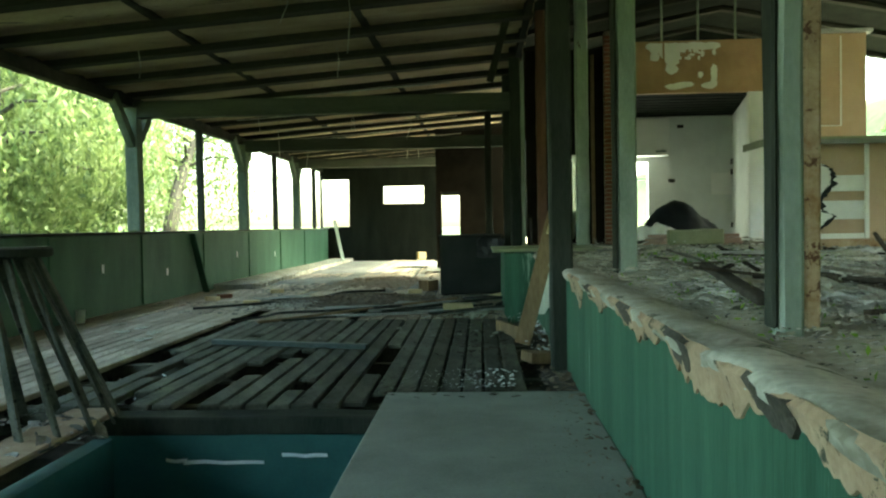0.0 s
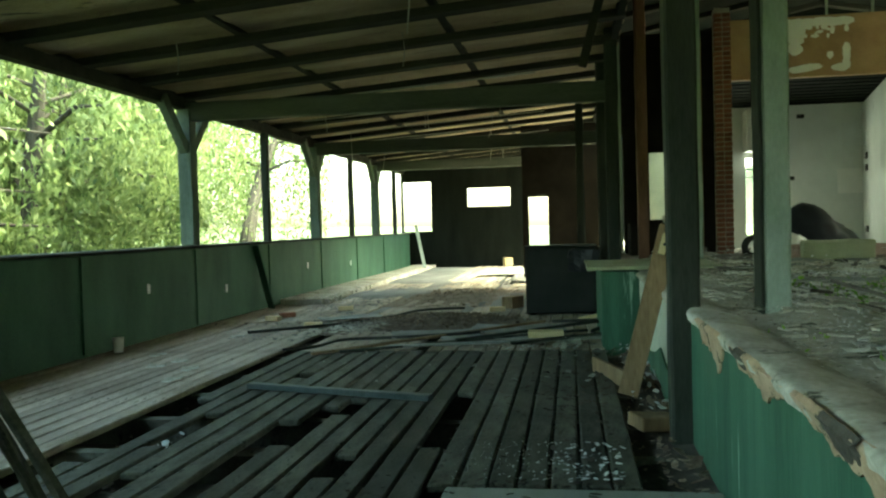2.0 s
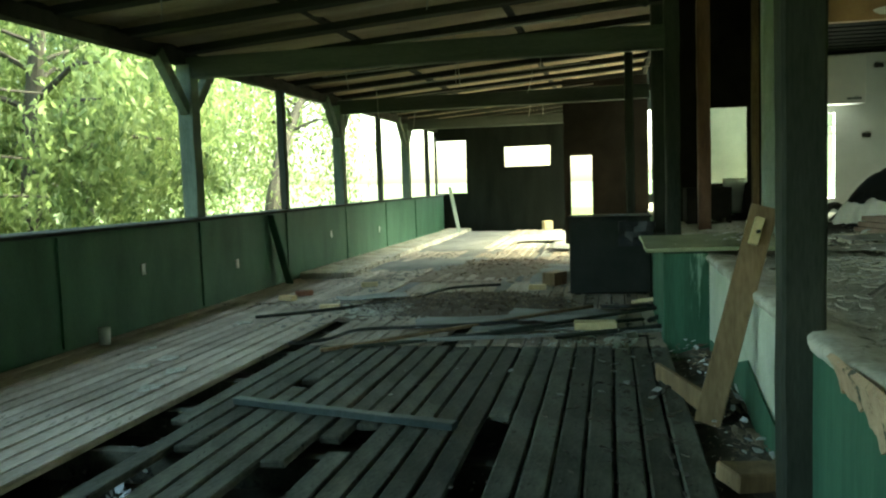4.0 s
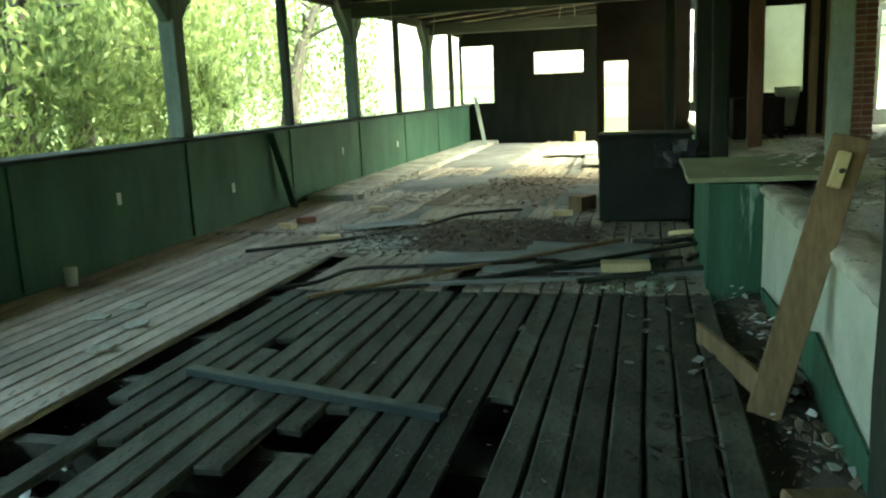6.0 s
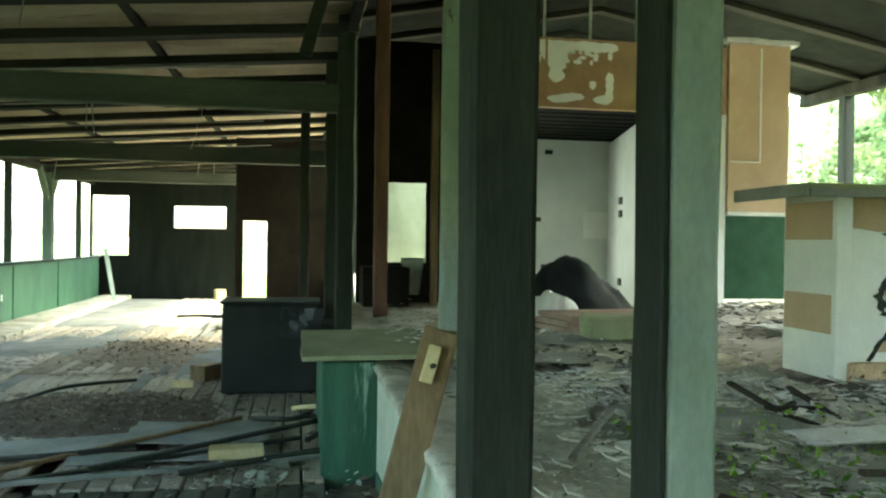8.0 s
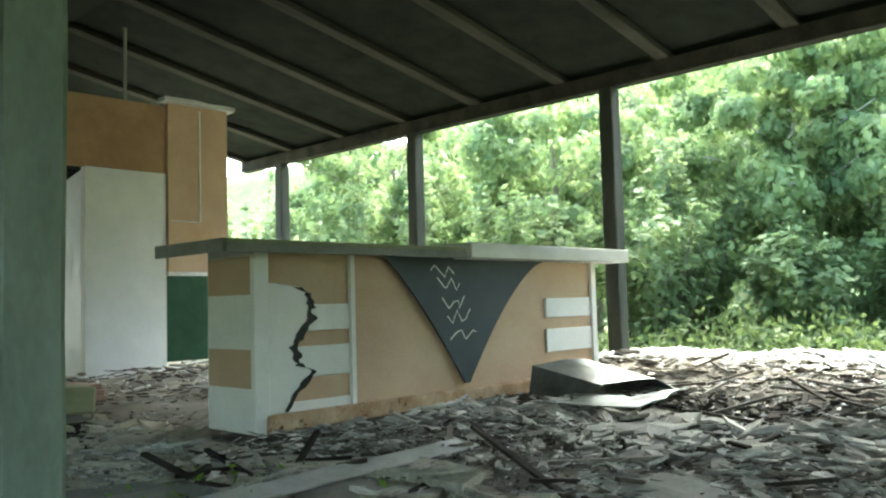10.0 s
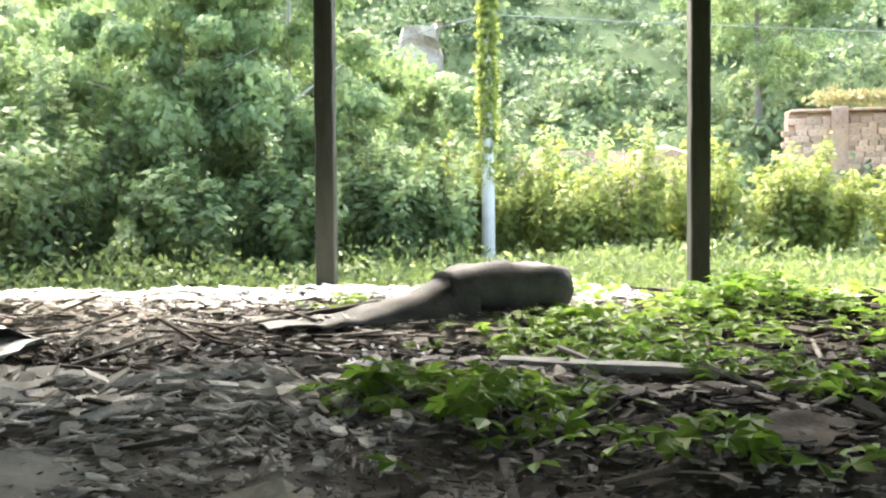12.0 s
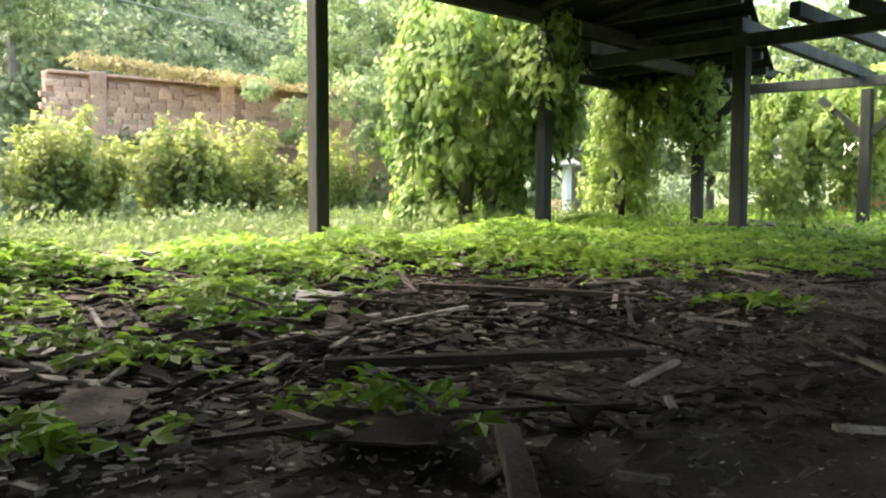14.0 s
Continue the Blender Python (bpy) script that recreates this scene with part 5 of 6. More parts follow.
tagged(bl, "chipped brown timber end in the gutter", "offcut")

# round-topped slatted stand beside the pit
st = thing("slatted_stand", "dark round-topped stand with splayed wooden slats", "stand", (-2.62, 3.75, 0.0))
part("top", tube_bm([(0, 0, 0.99), (0, 0, 1.0), (0, 0, 1.035), (0, 0, 1.045)], [0.27, 0.285, 0.285, 0.27], 28), M_DARKWOOD, st)
for k in range(13):
    a = math.tau * k / 13 + 0.15
    c, s = math.cos(a), math.sin(a)
    part("slat", beam_bm((0.2 * c, 0.2 * s, 0.995), (0.36 * c + 0.14, 0.48 * s + 0.22, 0.0), 0.07, 0.018, 0.003, math.degrees(a), 5, 0.004), M_SLAT, st)
scatter_flakes("pit_side_litter", region(300, -3.4, -2.2, 0.5, 4.2, 0.0, 0.04, 21), 0.02, 0.18, 0.014, 0.3, M_RUBBLE, "broken slats and rubble beside the pit", "debris", 21)
for k, (x, z, w) in enumerate(((-1.55, -0.31, 0.5), (-1.05, -0.27, 0.28), (-1.85, -0.3, 0.14))):
    bm = rough_bm(box_bm((-w / 2, -0.003, -0.012), (w / 2, 0, 0.012)), 3, 0.012, 9 + k)
    structure("peeled_pit_paint", bm, M_WHITE, "white scrape on the teal pit wall").location = (x, 4.297, z)
# ---- rubble over the platform ----
M_RUBBLEBED = mat("dusty litter bed", (0.07, 0.06, 0.047), (0.28, 0.26, 0.23), 2.2, 0.95, 0.9, third=(0.26, 0.25, 0.235), cut=0.66)
def rubble_z(x, y):
    edge = min(1.0, max(0.0, (x - 0.75) / 0.9))
    z = 0.73 + 0.035 * edge + 0.05 * edge * bumps(x, y, 0.55, 12) + 0.04 * edge * bumps(x, y, 1.7, 13)
    z += 0.1 * math.exp(-((x - 8.6) / 1.6) ** 2) * (1 + 0.6 * bumps(x, y, 0.8, 15)) * (1 if y < 10 else 0.3)
    return z


# the dark bed for y < 4 carries the roof's shade in its colour
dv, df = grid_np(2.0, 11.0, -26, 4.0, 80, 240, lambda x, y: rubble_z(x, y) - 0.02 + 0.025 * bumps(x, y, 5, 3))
tagged(mesh_np("litter_bed", dv, df, M_DIRT, None, "soil and litter, dark for the roof's shade, under the rubble"), kind="structure")
sv, sf = grid_np(0.755, 2.0, -26, 14.4, 12, 330, lambda x, y: rubble_z(x, y) - 0.02 + 0.025 * bumps(x, y, 5, 3))
tagged(mesh_np("dust_bed", sv, sf, M_DUST, None, "pale grey dust along the platform edge"), kind="structure")
uv, uf = grid_np(2.0, 11.0, 4.0, 14.4, 80, 100, lambda x, y: rubble_z(x, y) - 0.02 + 0.025 * bumps(x, y, 5, 3))
tagged(mesh_np("rubble_bed", uv, uf, M_RUBBLEBED, None, "dark litter and dust under the rubble"), kind="structure")


def on_rubble(n, x0, x1, y0, y1, up, seed):
    rng = np.random.default_rng(seed)
    p = np.column_stack([rng.uniform(x0, x1, n), rng.uniform(y0, y1, n), np.zeros(n)])
    p[:, 2] = [rubble_z(a, b) for a, b in p[:, :2]]
    p[:, 2] += up * rng.random(n)
    return p


# flakes towards low y use the shade-darkened copy, the others the plain rubble
scatter_flakes("damp_flakes", on_rubble(3400, 1.75, 10.9, -4, 2.8, 0.05, 151), 0.05, 0.6, 0.014, 0.09, M_SHADEFLAKE, "broken flakes coloured dark for the roof's shade", "rubble", 151)
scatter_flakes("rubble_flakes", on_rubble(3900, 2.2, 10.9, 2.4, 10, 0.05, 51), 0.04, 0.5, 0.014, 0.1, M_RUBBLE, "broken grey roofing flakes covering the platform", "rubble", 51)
scatter_flakes("damp_splinters", on_rubble(2000, 1.75, 5.5, -2.0, 4.2, 0.045, 152), 0.03, 0.32, 0.012, 0.14, M_SHADEFLAKE, "splinters and flakes coloured dark for shade", "rubble", 152)
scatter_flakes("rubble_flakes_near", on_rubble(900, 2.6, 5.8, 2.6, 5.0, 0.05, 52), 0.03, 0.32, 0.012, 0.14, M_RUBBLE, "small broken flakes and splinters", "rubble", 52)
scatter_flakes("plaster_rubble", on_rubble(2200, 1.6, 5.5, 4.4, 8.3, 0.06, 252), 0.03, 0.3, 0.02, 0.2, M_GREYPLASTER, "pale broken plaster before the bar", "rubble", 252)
scatter_flakes("rubble_flakes_far", on_rubble(3600, 1.0, 10.9, -14, -4, 0.04, 53), 0.08, 0.6, 0.016, 0.12, M_SHADEFLAKE, "broken flakes at the far end, shade in their colour", "rubble", 53)
scatter_flakes("rubble_back", on_rubble(1300, 1.0, 9.5, 9, 14.4, 0.07, 54), 0.05, 0.5, 0.025, 0.15, M_RUBBLE, "broken boards and plaster before the alcove", "rubble", 54)
scatter_flakes("plaster_back", on_rubble(220, 1.2, 7.5, 8.8, 14.4, 0.1, 55), 0.05, 0.4, 0.03, 0.15, M_PALE, "pale plaster lumps before the alcove", "rubble", 55)
# pale plaster whose colour also carries the skylight along the open edge
scatter_flakes("plaster_ridge", on_rubble(3000, 7.0, 10.6, 2.6, 9.5, 0.08, 56), 0.04, 0.6, 0.014, 0.14, M_PALE, "pale plaster flakes, open-side brightness put into their colour", "rubble", 56)
scatter_flakes("leaf_litter", on_rubble(2600, 1.2, 9, -8, 6, 0.06, 57), 0.02, 0.06, 0.002, 0.5, M_GRAVEL, "dry brown leaves among the rubble", "leaf litter", 57)
scatter_flakes("platform_litter", on_rubble(3400, 0.78, 2.9, 4.3, 9, 0.02, 58), 0.012, 0.3, 0.02, 0.14, M_GREYPLASTER, "small crumbs on the platform edge", "rubble", 58)
scatter_flakes("platform_slabs", on_rubble(420, 0.95, 3.2, 4.6, 11.5, 0.03, 59), 0.12, 0.6, 0.03, 0.07, M_DUST, "broken dusty slabs of plaster on the platform", "rubble", 59)
scatter_flakes("edge_litter", on_rubble(1500, 0.78, 1.75, -2, 4.6, 0.02, 74), 0.012, 0.26, 0.02, 0.14, M_GREYPLASTER, "crumbs and slivers along the platform edge", "rubble", 74)
scatter_flakes("edge_slabs", on_rubble(90, 0.9, 1.7, -2, 4.6, 0.02, 75), 0.1, 0.4, 0.03, 0.07, M_DUST, "broken dusty slabs along the platform edge", "rubble", 75)
scatter_flakes("platform_soil", on_rubble(1500, 0.85, 3.0, -1, 11, 0.02, 71), 0.02, 0.2, 0.015, 0.2, M_DIRT, "dark soil crumbs and dead moss on the platform", "rubble", 71)
scatter_flakes("rubble_crumbs", on_rubble(9000, 1.75, 8.5, -4, 8.2, 0.035, 72), 0.012, 0.09, 0.01, 0.3, M_RUBBLE, "small crumbs and shreds between the flakes", "rubble", 72)
scatter_flakes("bar_dirt", on_rubble(5000, 1.75, 6.5, 4.0, 8.2, 0.05, 76), 0.015, 0.16, 0.01, 0.25, M_DIRT, "dark dirt and shreds among the plaster", "rubble", 76)
scatter_flakes("bar_crumbs", on_rubble(2600, 1.75, 6.5, 4.4, 8.2, 0.06, 77), 0.012, 0.08, 0.012, 0.3, M_PALE, "pale plaster crumbs before the bar", "rubble", 77)
scatter_flakes("shade_crumbs", on_rubble(1800, 1.75, 5.0, -2, 3.4, 0.05, 78), 0.02, 0.13, 0.01, 0.2, M_RUBBLE, "greyish shreds in the shaded rubble", "rubble", 78)
scatter_flakes("damp_crumbs", on_rubble(9000, 1.75, 6.0, -5, 4.6, 0.035, 73), 0.012, 0.1, 0.01, 0.3, M_SHADEFLAKE, "crumbs and shreds coloured dark for shade between the flakes", "rubble", 73)


def splinters(name, n, x0, x1, y0, y1, seed, label):
    rng = np.random.default_rng(seed)
    bm = bmesh.new()
    for k in range(n):
        x, y = rng.uniform(x0, x1), rng.uniform(y0, y1)
        a, l = rng.random() * math.tau, 0.12 + 0.9 * rng.random() ** 2.5
        z = rubble_z(x, y) + 0.03
        add_box(bm, (-l / 2, -0.012 - 0.012 * rng.random(), -0.008), (l / 2, 0.012, 0.01), Matrix.Translation((x, y, z + 0.04 * rng.random())) @ pose(0, 0, 0, 0, 8 * rng.normal(), math.degrees(a)))
    return tagged(finish(name, bm, M_SHADEFLAKE if seed % 2 else M_RUBBLE), label, "splinters", "", "stuff")


splinters("wood_splinters", 240, 1.4, 8, -4, 8, 61, "broken brown laths and twigs in the rubble")
splinters("grey_splinters", 160, 1.4, 8, -4, 8, 62, "broken grey laths in the rubble")
rng = np.random.default_rng(63)
for k, (x, y, w, d, rz) in enumerate(((3.3, 2.4, 0.5, 0.35, 30), (4.2, 2.9, 0.6, 0.3, -35), (2.9, 3.6, 0.7, 0.35, 12), (3.6, 5.6, 0.7, 0.4, 70), (5.2, 6.6, 1.0, 0.5, -20), (6.2, 7.3, 1.1, 0.5, 15), (2.6, 6.4, 1.1, 0.6, 40), (2.1, 7.4, 0.8, 0.5, -10), (7.4, 5.6, 0.9, 0.6, 30), (6.4, 0.6, 0.9, 0.5, 10), (8.9, 0.9, 1.3, 0.6, 70), (9.3, -0.3, 1.1, 0.7, 20), (1.9, 9.4, 0.9, 0.45, 5), (2.6, 10.4, 1.2, 0.6, -12))):
    # sheets in the near part take the shade-darkened colour
    bent_sheet("broken_sheet", x, y, w, d, rz, 30 + k, M_SHADEFLAKE if y < 4 and x < 6 else M_SHEET, "broken grey sheet lying on the rubble", rubble_z(x, y) + 0.045)
loose_board("edge_board", (5.5, 2.85, rubble_z(5.5, 2.85) + 0.05), (5.62, 4.0, rubble_z(5.62, 4.0) + 0.06), 0.15, 0.05, M_SHEET, "grey board with a dark edge on the rubble", "board", 0.008)
bent_sheet("pale_sheet", 9.6, 0.2, 0.8, 1.0, 20, 77, M_PALE, "bleached white sheet near the open side", rubble_z(9.6, 0.2) + 0.05)
bent_sheet("pale_board", 3.0, 6.9, 1.6, 0.22, 4, 78, M_PALE, "pale cracked board on the rubble", rubble_z(3.0, 6.9) + 0.06)
for k, (a, b) in enumerate((((6.9, 6.0), (8.3, 4.9)), ((2.0, 3.1), (2.9, 2.2)), ((3.4, 0.6), (4.2, 1.9)), ((4.4, -1.2), (6.0, -0.4)), ((1.2, 2.7), (1.55, 4.9)))):
    loose_board("timber_batten", (*a, rubble_z(*a) + 0.05), (*b, rubble_z(*b) + 0.08), 0.07, 0.04, M_SHADEFLAKE, "weathered batten lying in the rubble", "batten", 0.006)


# rolled grey membrane, half unrolled
def rolled_membrane():
    ob = thing("rolled_membrane", "grey roll of roofing membrane with a trailing tail", "roll", (8.0, 3.95, rubble_z(8.0, 3.95)), -66)
    bm = bmesh.new()
    rings = []
    for i in range(15):
        q = i / 14
        r = 0.2 + 0.03 * math.sin(2.6 * q + 0.2) + 0.03 * noise.noise(Vector((q * 4, 0, 2)))
        flat = 0.82 + 0.06 * math.sin(3 * q)
        rings.append([bm.verts.new((-0.55 + 1.1 * q, 1.2 * r * math.cos(a) + 0.03 * noise.noise(Vector((q * 4, a, 0))), 0.03 + flat * r + flat * r * math.sin(a) + 0.06 * noise.noise(Vector((q * 3, a * 1.2, 4))) + 0.03 * noise.noise(Vector((q * 11, a * 2, 8))))) for a in np.linspace(0, math.tau, 20)[:-1]])
    for p, s in zip(rings, rings[1:]):
        for k in range(19):
            bm.faces.new((p[k], p[(k + 1) % 19], s[(k + 1) % 19], s[k]))
    for end in (rings[0], rings[-1]):
        c = bm.verts.new(sum((v.co for v in end), Vector()) / 19 + Vector((0.16 if end is rings[0] else -0.16, 0, 0)))
        for k in range(19):
            bm.faces.new((end[k], end[(k + 1) % 19], c))
    bmesh.ops.recalc_face_normals(bm, faces=bm.faces[:])
    part("roll", bm, M_MEMBRANE, ob, "", True)
    bm = bmesh.new()
    bmesh.ops.create_grid(bm, x_segments=22, y_segments=8, size=0.5)
    for v in bm.verts:
        q = v.co.x + 0.5
        v.co = Vector((-0.3 - 1.35 * (1 - q), v.co.y * (0.85 - 0.3 * q), 0.01 + 0.37 * q ** 1.5 * (1 - (2 * v.co.y) ** 4) + 0.03 * noise.noise(Vector((q * 7, v.co.y * 4, 0)))))
    part("tail", bm, M_MEMBRANE, ob, "crumpled trailing end", True).modifiers.new("thick", "SOLIDIFY").thickness = 0.012
    return ob


rolled_membrane()


# ---- creeper on the rubble: five-fingered leaves in patches ----
def fingered(centres, size, rng):
    out_v, out_f = [], []
    n = len(centres)
    yaw, k0 = rng.random(n) * math.tau, 0
    up = rng.normal(size=(n, 3)) * 0.28 + np.array([0, 0, 1.0])
    up /= np.linalg.norm(up, axis=1)[:, None]
    ref = np.stack([np.cos(yaw), np.sin(yaw), np.zeros(n)], 1)
    s = np.cross(up, ref)
    s /= np.linalg.norm(s, axis=1)[:, None]
    t = np.cross(s, up)
    sz = (size * rng.uniform(0.55, 1.25, n))[:, None]
    for j in range(5):
        a = (j - 2) * 1.05
        d = t * math.cos(a) + s * math.sin(a)
        e = -t * math.sin(a) + s * math.cos(a)
        L = sz * (1.0 - 0.12 * abs(j - 2))
        tip = centres + d * L - up * L * 0.25
        mid = centres + d * L * 0.55
        v = np.stack([centres, mid + e * L * 0.27 - up * L * 0.02, tip, mid - e * L * 0.27 - up * L * 0.02], 1)
        out_v.append(v.reshape(-1, 3))
        out_f.append(np.arange(n * 4).reshape(-1, 4) + k0)
        k0 += n * 4
    return np.concatenate(out_v), np.concatenate(out_f)


def creeper_patch(x, y, rx, ry, n, h, seed, size=0.1):
    rng = np.random.default_rng(seed)
    p = np.column_stack([rng.normal(x, rx * 0.5, n), rng.normal(y, ry * 0.5, n), np.zeros(n)])
    p = p[(p[:, 0] > 1.5) & (p[:, 0] < 11.4)]
    d = np.hypot((p[:, 0] - x) / rx, (p[:, 1] - y) / ry)
    p[:, 2] = [rubble_z(a, b) + 0.03 for a, b in p[:, :2]]
    p[:, 2] += h * np.clip(1.1 - d, 0.12, 1) * rng.random(len(p)) ** 0.7 + 0.02
    ob = thing("creeper_plant", "bright green five-leaved creeper over the rubble", "creeper", (0, 0, 0), 0, "creeper plants")
    v, f = fingered(p, size, rng)
    tagged(mesh_np("leaf_mass", v, f, L_VINE, ob), kind="stuff")
    for k in range(7):
        a = rng.random() * math.tau
        q = [(x + rx * 0.9 * r * math.cos(a + 0.4 * r), y + ry * 0.9 * r * math.sin(a + 0.4 * r)) for r in np.linspace(0, 1, 6)]
        part("vine", tube_bm([(u, w, rubble_z(u, w) + 0.05 + 0.4 * h * rng.random()) for u, w in q], 0.006, 5), M_BARK, ob)
    return ob


PATCHES = ((4.55, 4.0, 0.55, 0.5, 170, 0.2), (4.75, 4.55, 0.4, 0.3, 80, 0.14), (6.9, 3.4, 1.1, 0.8, 380, 0.18), (5.9, 3.0, 0.7, 0.9, 190, 0.12), (8.3, 1.8, 0.9, 0.8, 520, 0.38), (7.4, 2.5, 0.9, 0.6, 240, 0.16), (7.5, 0.1, 1.2, 1.1, 560, 0.25), (6.6, 1.0, 0.8, 0.6, 190, 0.14), (5.7, 1.4, 0.6, 0.5, 110, 0.1), (8.3, -1.7, 1.3, 1.2, 760, 0.34),
           (4.0, 3.2, 0.3, 0.3, 45, 0.14), (3.5, 2.2, 0.4, 0.3, 40, 0.16), (5.0, 2.4, 0.4, 0.4, 55, 0.12), (9.8, -0.8, 0.9, 1.6, 460, 0.3), (7.4, -3.0, 1.9, 1.3, 1500, 0.22), (9.0, -5.2, 1.8, 2.0, 2200, 0.3), (6.0, -5.5, 2.0, 1.6, 1300, 0.16), (9.8, -8.6, 1.8, 1.8, 1800, 0.35), (6.4, -8.4, 2.6, 2.0, 2000, 0.25), (8.9, -0.6, 1.2, 0.9, 600, 0.26), (3.8, -1.6, 0.5, 0.5, 50, 0.1), (9.6, 3.6, 0.9, 1.2, 260, 0.2), (8.2, 5.3, 0.8, 0.5, 50, 0.06))
for k, (x, y, rx, ry, n, h) in enumerate(PATCHES):
    creeper_patch(x, y, rx, ry, int(n * (0.62 if n < 800 else 0.85)), h * 0.85, 400 + k, 0.112)
weeds("platform_tufts", 1.6, 2.9, 5.6, 7.6, 500, 0.08, L_VINE, "small green tufts growing on the platform", lambda x, y: rubble_z(x, y), 0.05)
weeds("platform_moss", 0.9, 1.6, 1.2, 4.8, 160, 0.05, L_VINE, "small green tufts at the foot of the posts", lambda x, y: rubble_z(x, y), 0.03)
weeds("pergola_weeds", 2, 22, -30, -9, 42000, 0.4, L_VINE, "low creeper and weeds under the pergola", lambda x, y: 0.68)

# ---- bar counter ----
bar = thing("bar_counter", "derelict tan and white striped bar with a slate shape", "counter", (3.4, 8.3, 0.8))
BL, BD, BH = 3.76, 0.52, 1.16
part("carcass", box_bm((0.02, 0.03, 0.0), (BL - 0.02, BD, BH), None, 0.006), M_TAN, bar)
part("end_panel", box_bm((-0.012, 0.0, 0.0), (0.018, BD + 0.02, BH), None, 0.004), M_BARWHITE, bar, "white painted end")
for z in (0.28, 0.86):
    part("end_stripe", box_bm((-0.018, 0.02, z), (-0.0125, BD, z + 0.24), None, 0.001), M_TAN, bar, "tan stripe on the end")
part("corner_post", box_bm((-0.02, -0.02, 0.0), (0.09, 0.028, BH), None, 0.006), M_BARWHITE, bar, "pale corner post")
part("corner_post", box_bm((0.76, -0.006, 0.1), (0.8, 0.028, BH - 0.02), None, 0.004), M_BARWHITE, bar, "pale upright batten")
part("corner_post", box_bm((BL - 0.08, -0.006, 0.1), (BL - 0.005, 0.028, BH - 0.02), None, 0.004), M_BARWHITE, bar, "pale upright batten")
for xa, xb in ((0.1, 0.755), (BL - 0.78, BL - 0.085)):
    for z, h in ((0.11, 0.06), (0.32, 0.2), (0.62, 0.17)):
        part("front_stripe", box_bm((xa, 0.008, z), (xb, 0.028, z + h), None, 0.002), M_BARWHITE, bar, "white stripe on the front")
part("plinth", rough_bm(box_bm((0.06, -0.05, 0.0), (BL + 0.1, 0.026, 0.11), None, 0.01), 5, 0.014, 5), M_RUST, bar, "rust-stained crumbling plinth")
# torn white skin with a dark gash
line = [(0.17, 0.93), (0.35, 0.9), (0.41, 0.82), (0.42, 0.72), (0.35, 0.62), (0.28, 0.52), (0.3, 0.43), (0.43, 0.36), (0.31, 0.24), (0.17, 0.09)]
wide = [0.008, 0.035, 0.02, 0.03, 0.028, 0.04, 0.036, 0.02, 0.03, 0.006]
grng = np.random.default_rng(88)
fine, fw = [], []
for k in range(len(line) - 1):
    for q in (0, 0.2, 0.4, 0.6, 0.8):
        fine.append((line[k][0] + (line[k + 1][0] - line[k][0]) * q + 0.014 * grng.normal(), line[k][1] + (line[k + 1][1] - line[k][1]) * q))
        fw.append((wide[k] + (wide[k + 1] - wide[k]) * q) * grng.uniform(0.35, 1.4))
line, wide = fine, fw
bm = bmesh.new()
lv = [bm.verts.new((x - w, -0.004, z)) for (x, z), w in zip(line, wide)]
rv4 = [bm.verts.new((x + w, -0.004, z - 0.4 * w)) for (x, z), w in zip(line, wide)]
for k in range(len(line) - 1):
    bm.faces.new((lv[k], lv[k + 1], rv4[k + 1], rv4[k]))
bmesh.ops.recalc_face_normals(bm, faces=bm.faces[:])
part("gash", bm, M_BAG, bar, "dark torn gash").modifiers.new("thick", "SOLIDIFY").thickness = 0.006
bm = bmesh.new()
lv = [bm.verts.new((0.095, 0.002, z)) for x, z in line]
rv4 = [bm.verts.new((x, 0.002, z)) for x, z in line]
for k in range(len(line) - 1):
    bm.faces.new((lv[k], lv[k + 1], rv4[k + 1], rv4[k]))
bmesh.ops.recalc_face_normals(bm, faces=bm.faces[:])
part("torn_skin", bm, M_BARWHITE, bar, "bright torn white skin").modifiers.new("thick", "SOLIDIFY").thickness = 0.006
# slate shape: an inverted, curved triangle
bm = bmesh.new()
n = 16
left = [(1.03 + 0.86 * q, BH - 0.03 - 0.98 * q ** 1.25) for q in np.linspace(0, 1, n)]
right = [(3.0 - 1.06 * q ** 0.62, BH - 0.03 - 0.98 * q) for q in np.linspace(0, 1, n)]
lv = [bm.verts.new((x, 0.006, z)) for x, z in left]
rv3 = [bm.verts.new((x, 0.006, z)) for x, z in right]
for k in range(n - 1):
    bm.faces.new((lv[k], lv[k + 1], rv3[k + 1], rv3[k]))
bmesh.ops.recalc_face_normals(bm, faces=bm.faces[:])
part("slate_shape", bm, M_BARGREY, bar, "dark slate painted triangle").modifiers.new("thick", "SOLIDIFY").thickness = 0.02
# illegible pale scrawl
srng = np.random.default_rng(9)
for row in range(5):
    x, z = 1.55 + 0.05 * row, 1.02 - row * 0.12
    pts = [(x + 0.055 * k + 0.02 * srng.normal(), -0.01, z + 0.045 * math.sin(2.3 * k + row) + 0.012 * srng.normal()) for k in range(6)]
    part("scrawl", tube_bm(pts, 0.007, 5), M_BARWHITE, bar, "pale illegible scrawl")
part("worktop", box_bm((-0.3, -0.16, BH + 0.003), (1.78, BD + 0.14, BH + 0.03), None, 0.004), M_BOARD, bar, "dull worktop")
part("worktop_edge", box_bm((-0.3, -0.17, BH - 0.05), (1.78, -0.14, BH + 0.002), None, 0.004), M_SHEET, bar, "grey worktop edge")
part("worktop", box_bm((1.785, -0.2, BH - 0.05), (BL + 0.28, BD + 0.14, BH + 0.07), None, 0.008), M_BARTOP, bar, "pale thick worktop slab")
part("worktop_end", box_bm((-0.32, -0.16, BH - 0.05), (-0.302, BD + 0.14, BH + 0.03), None, 0.004), M_SHEET, bar)

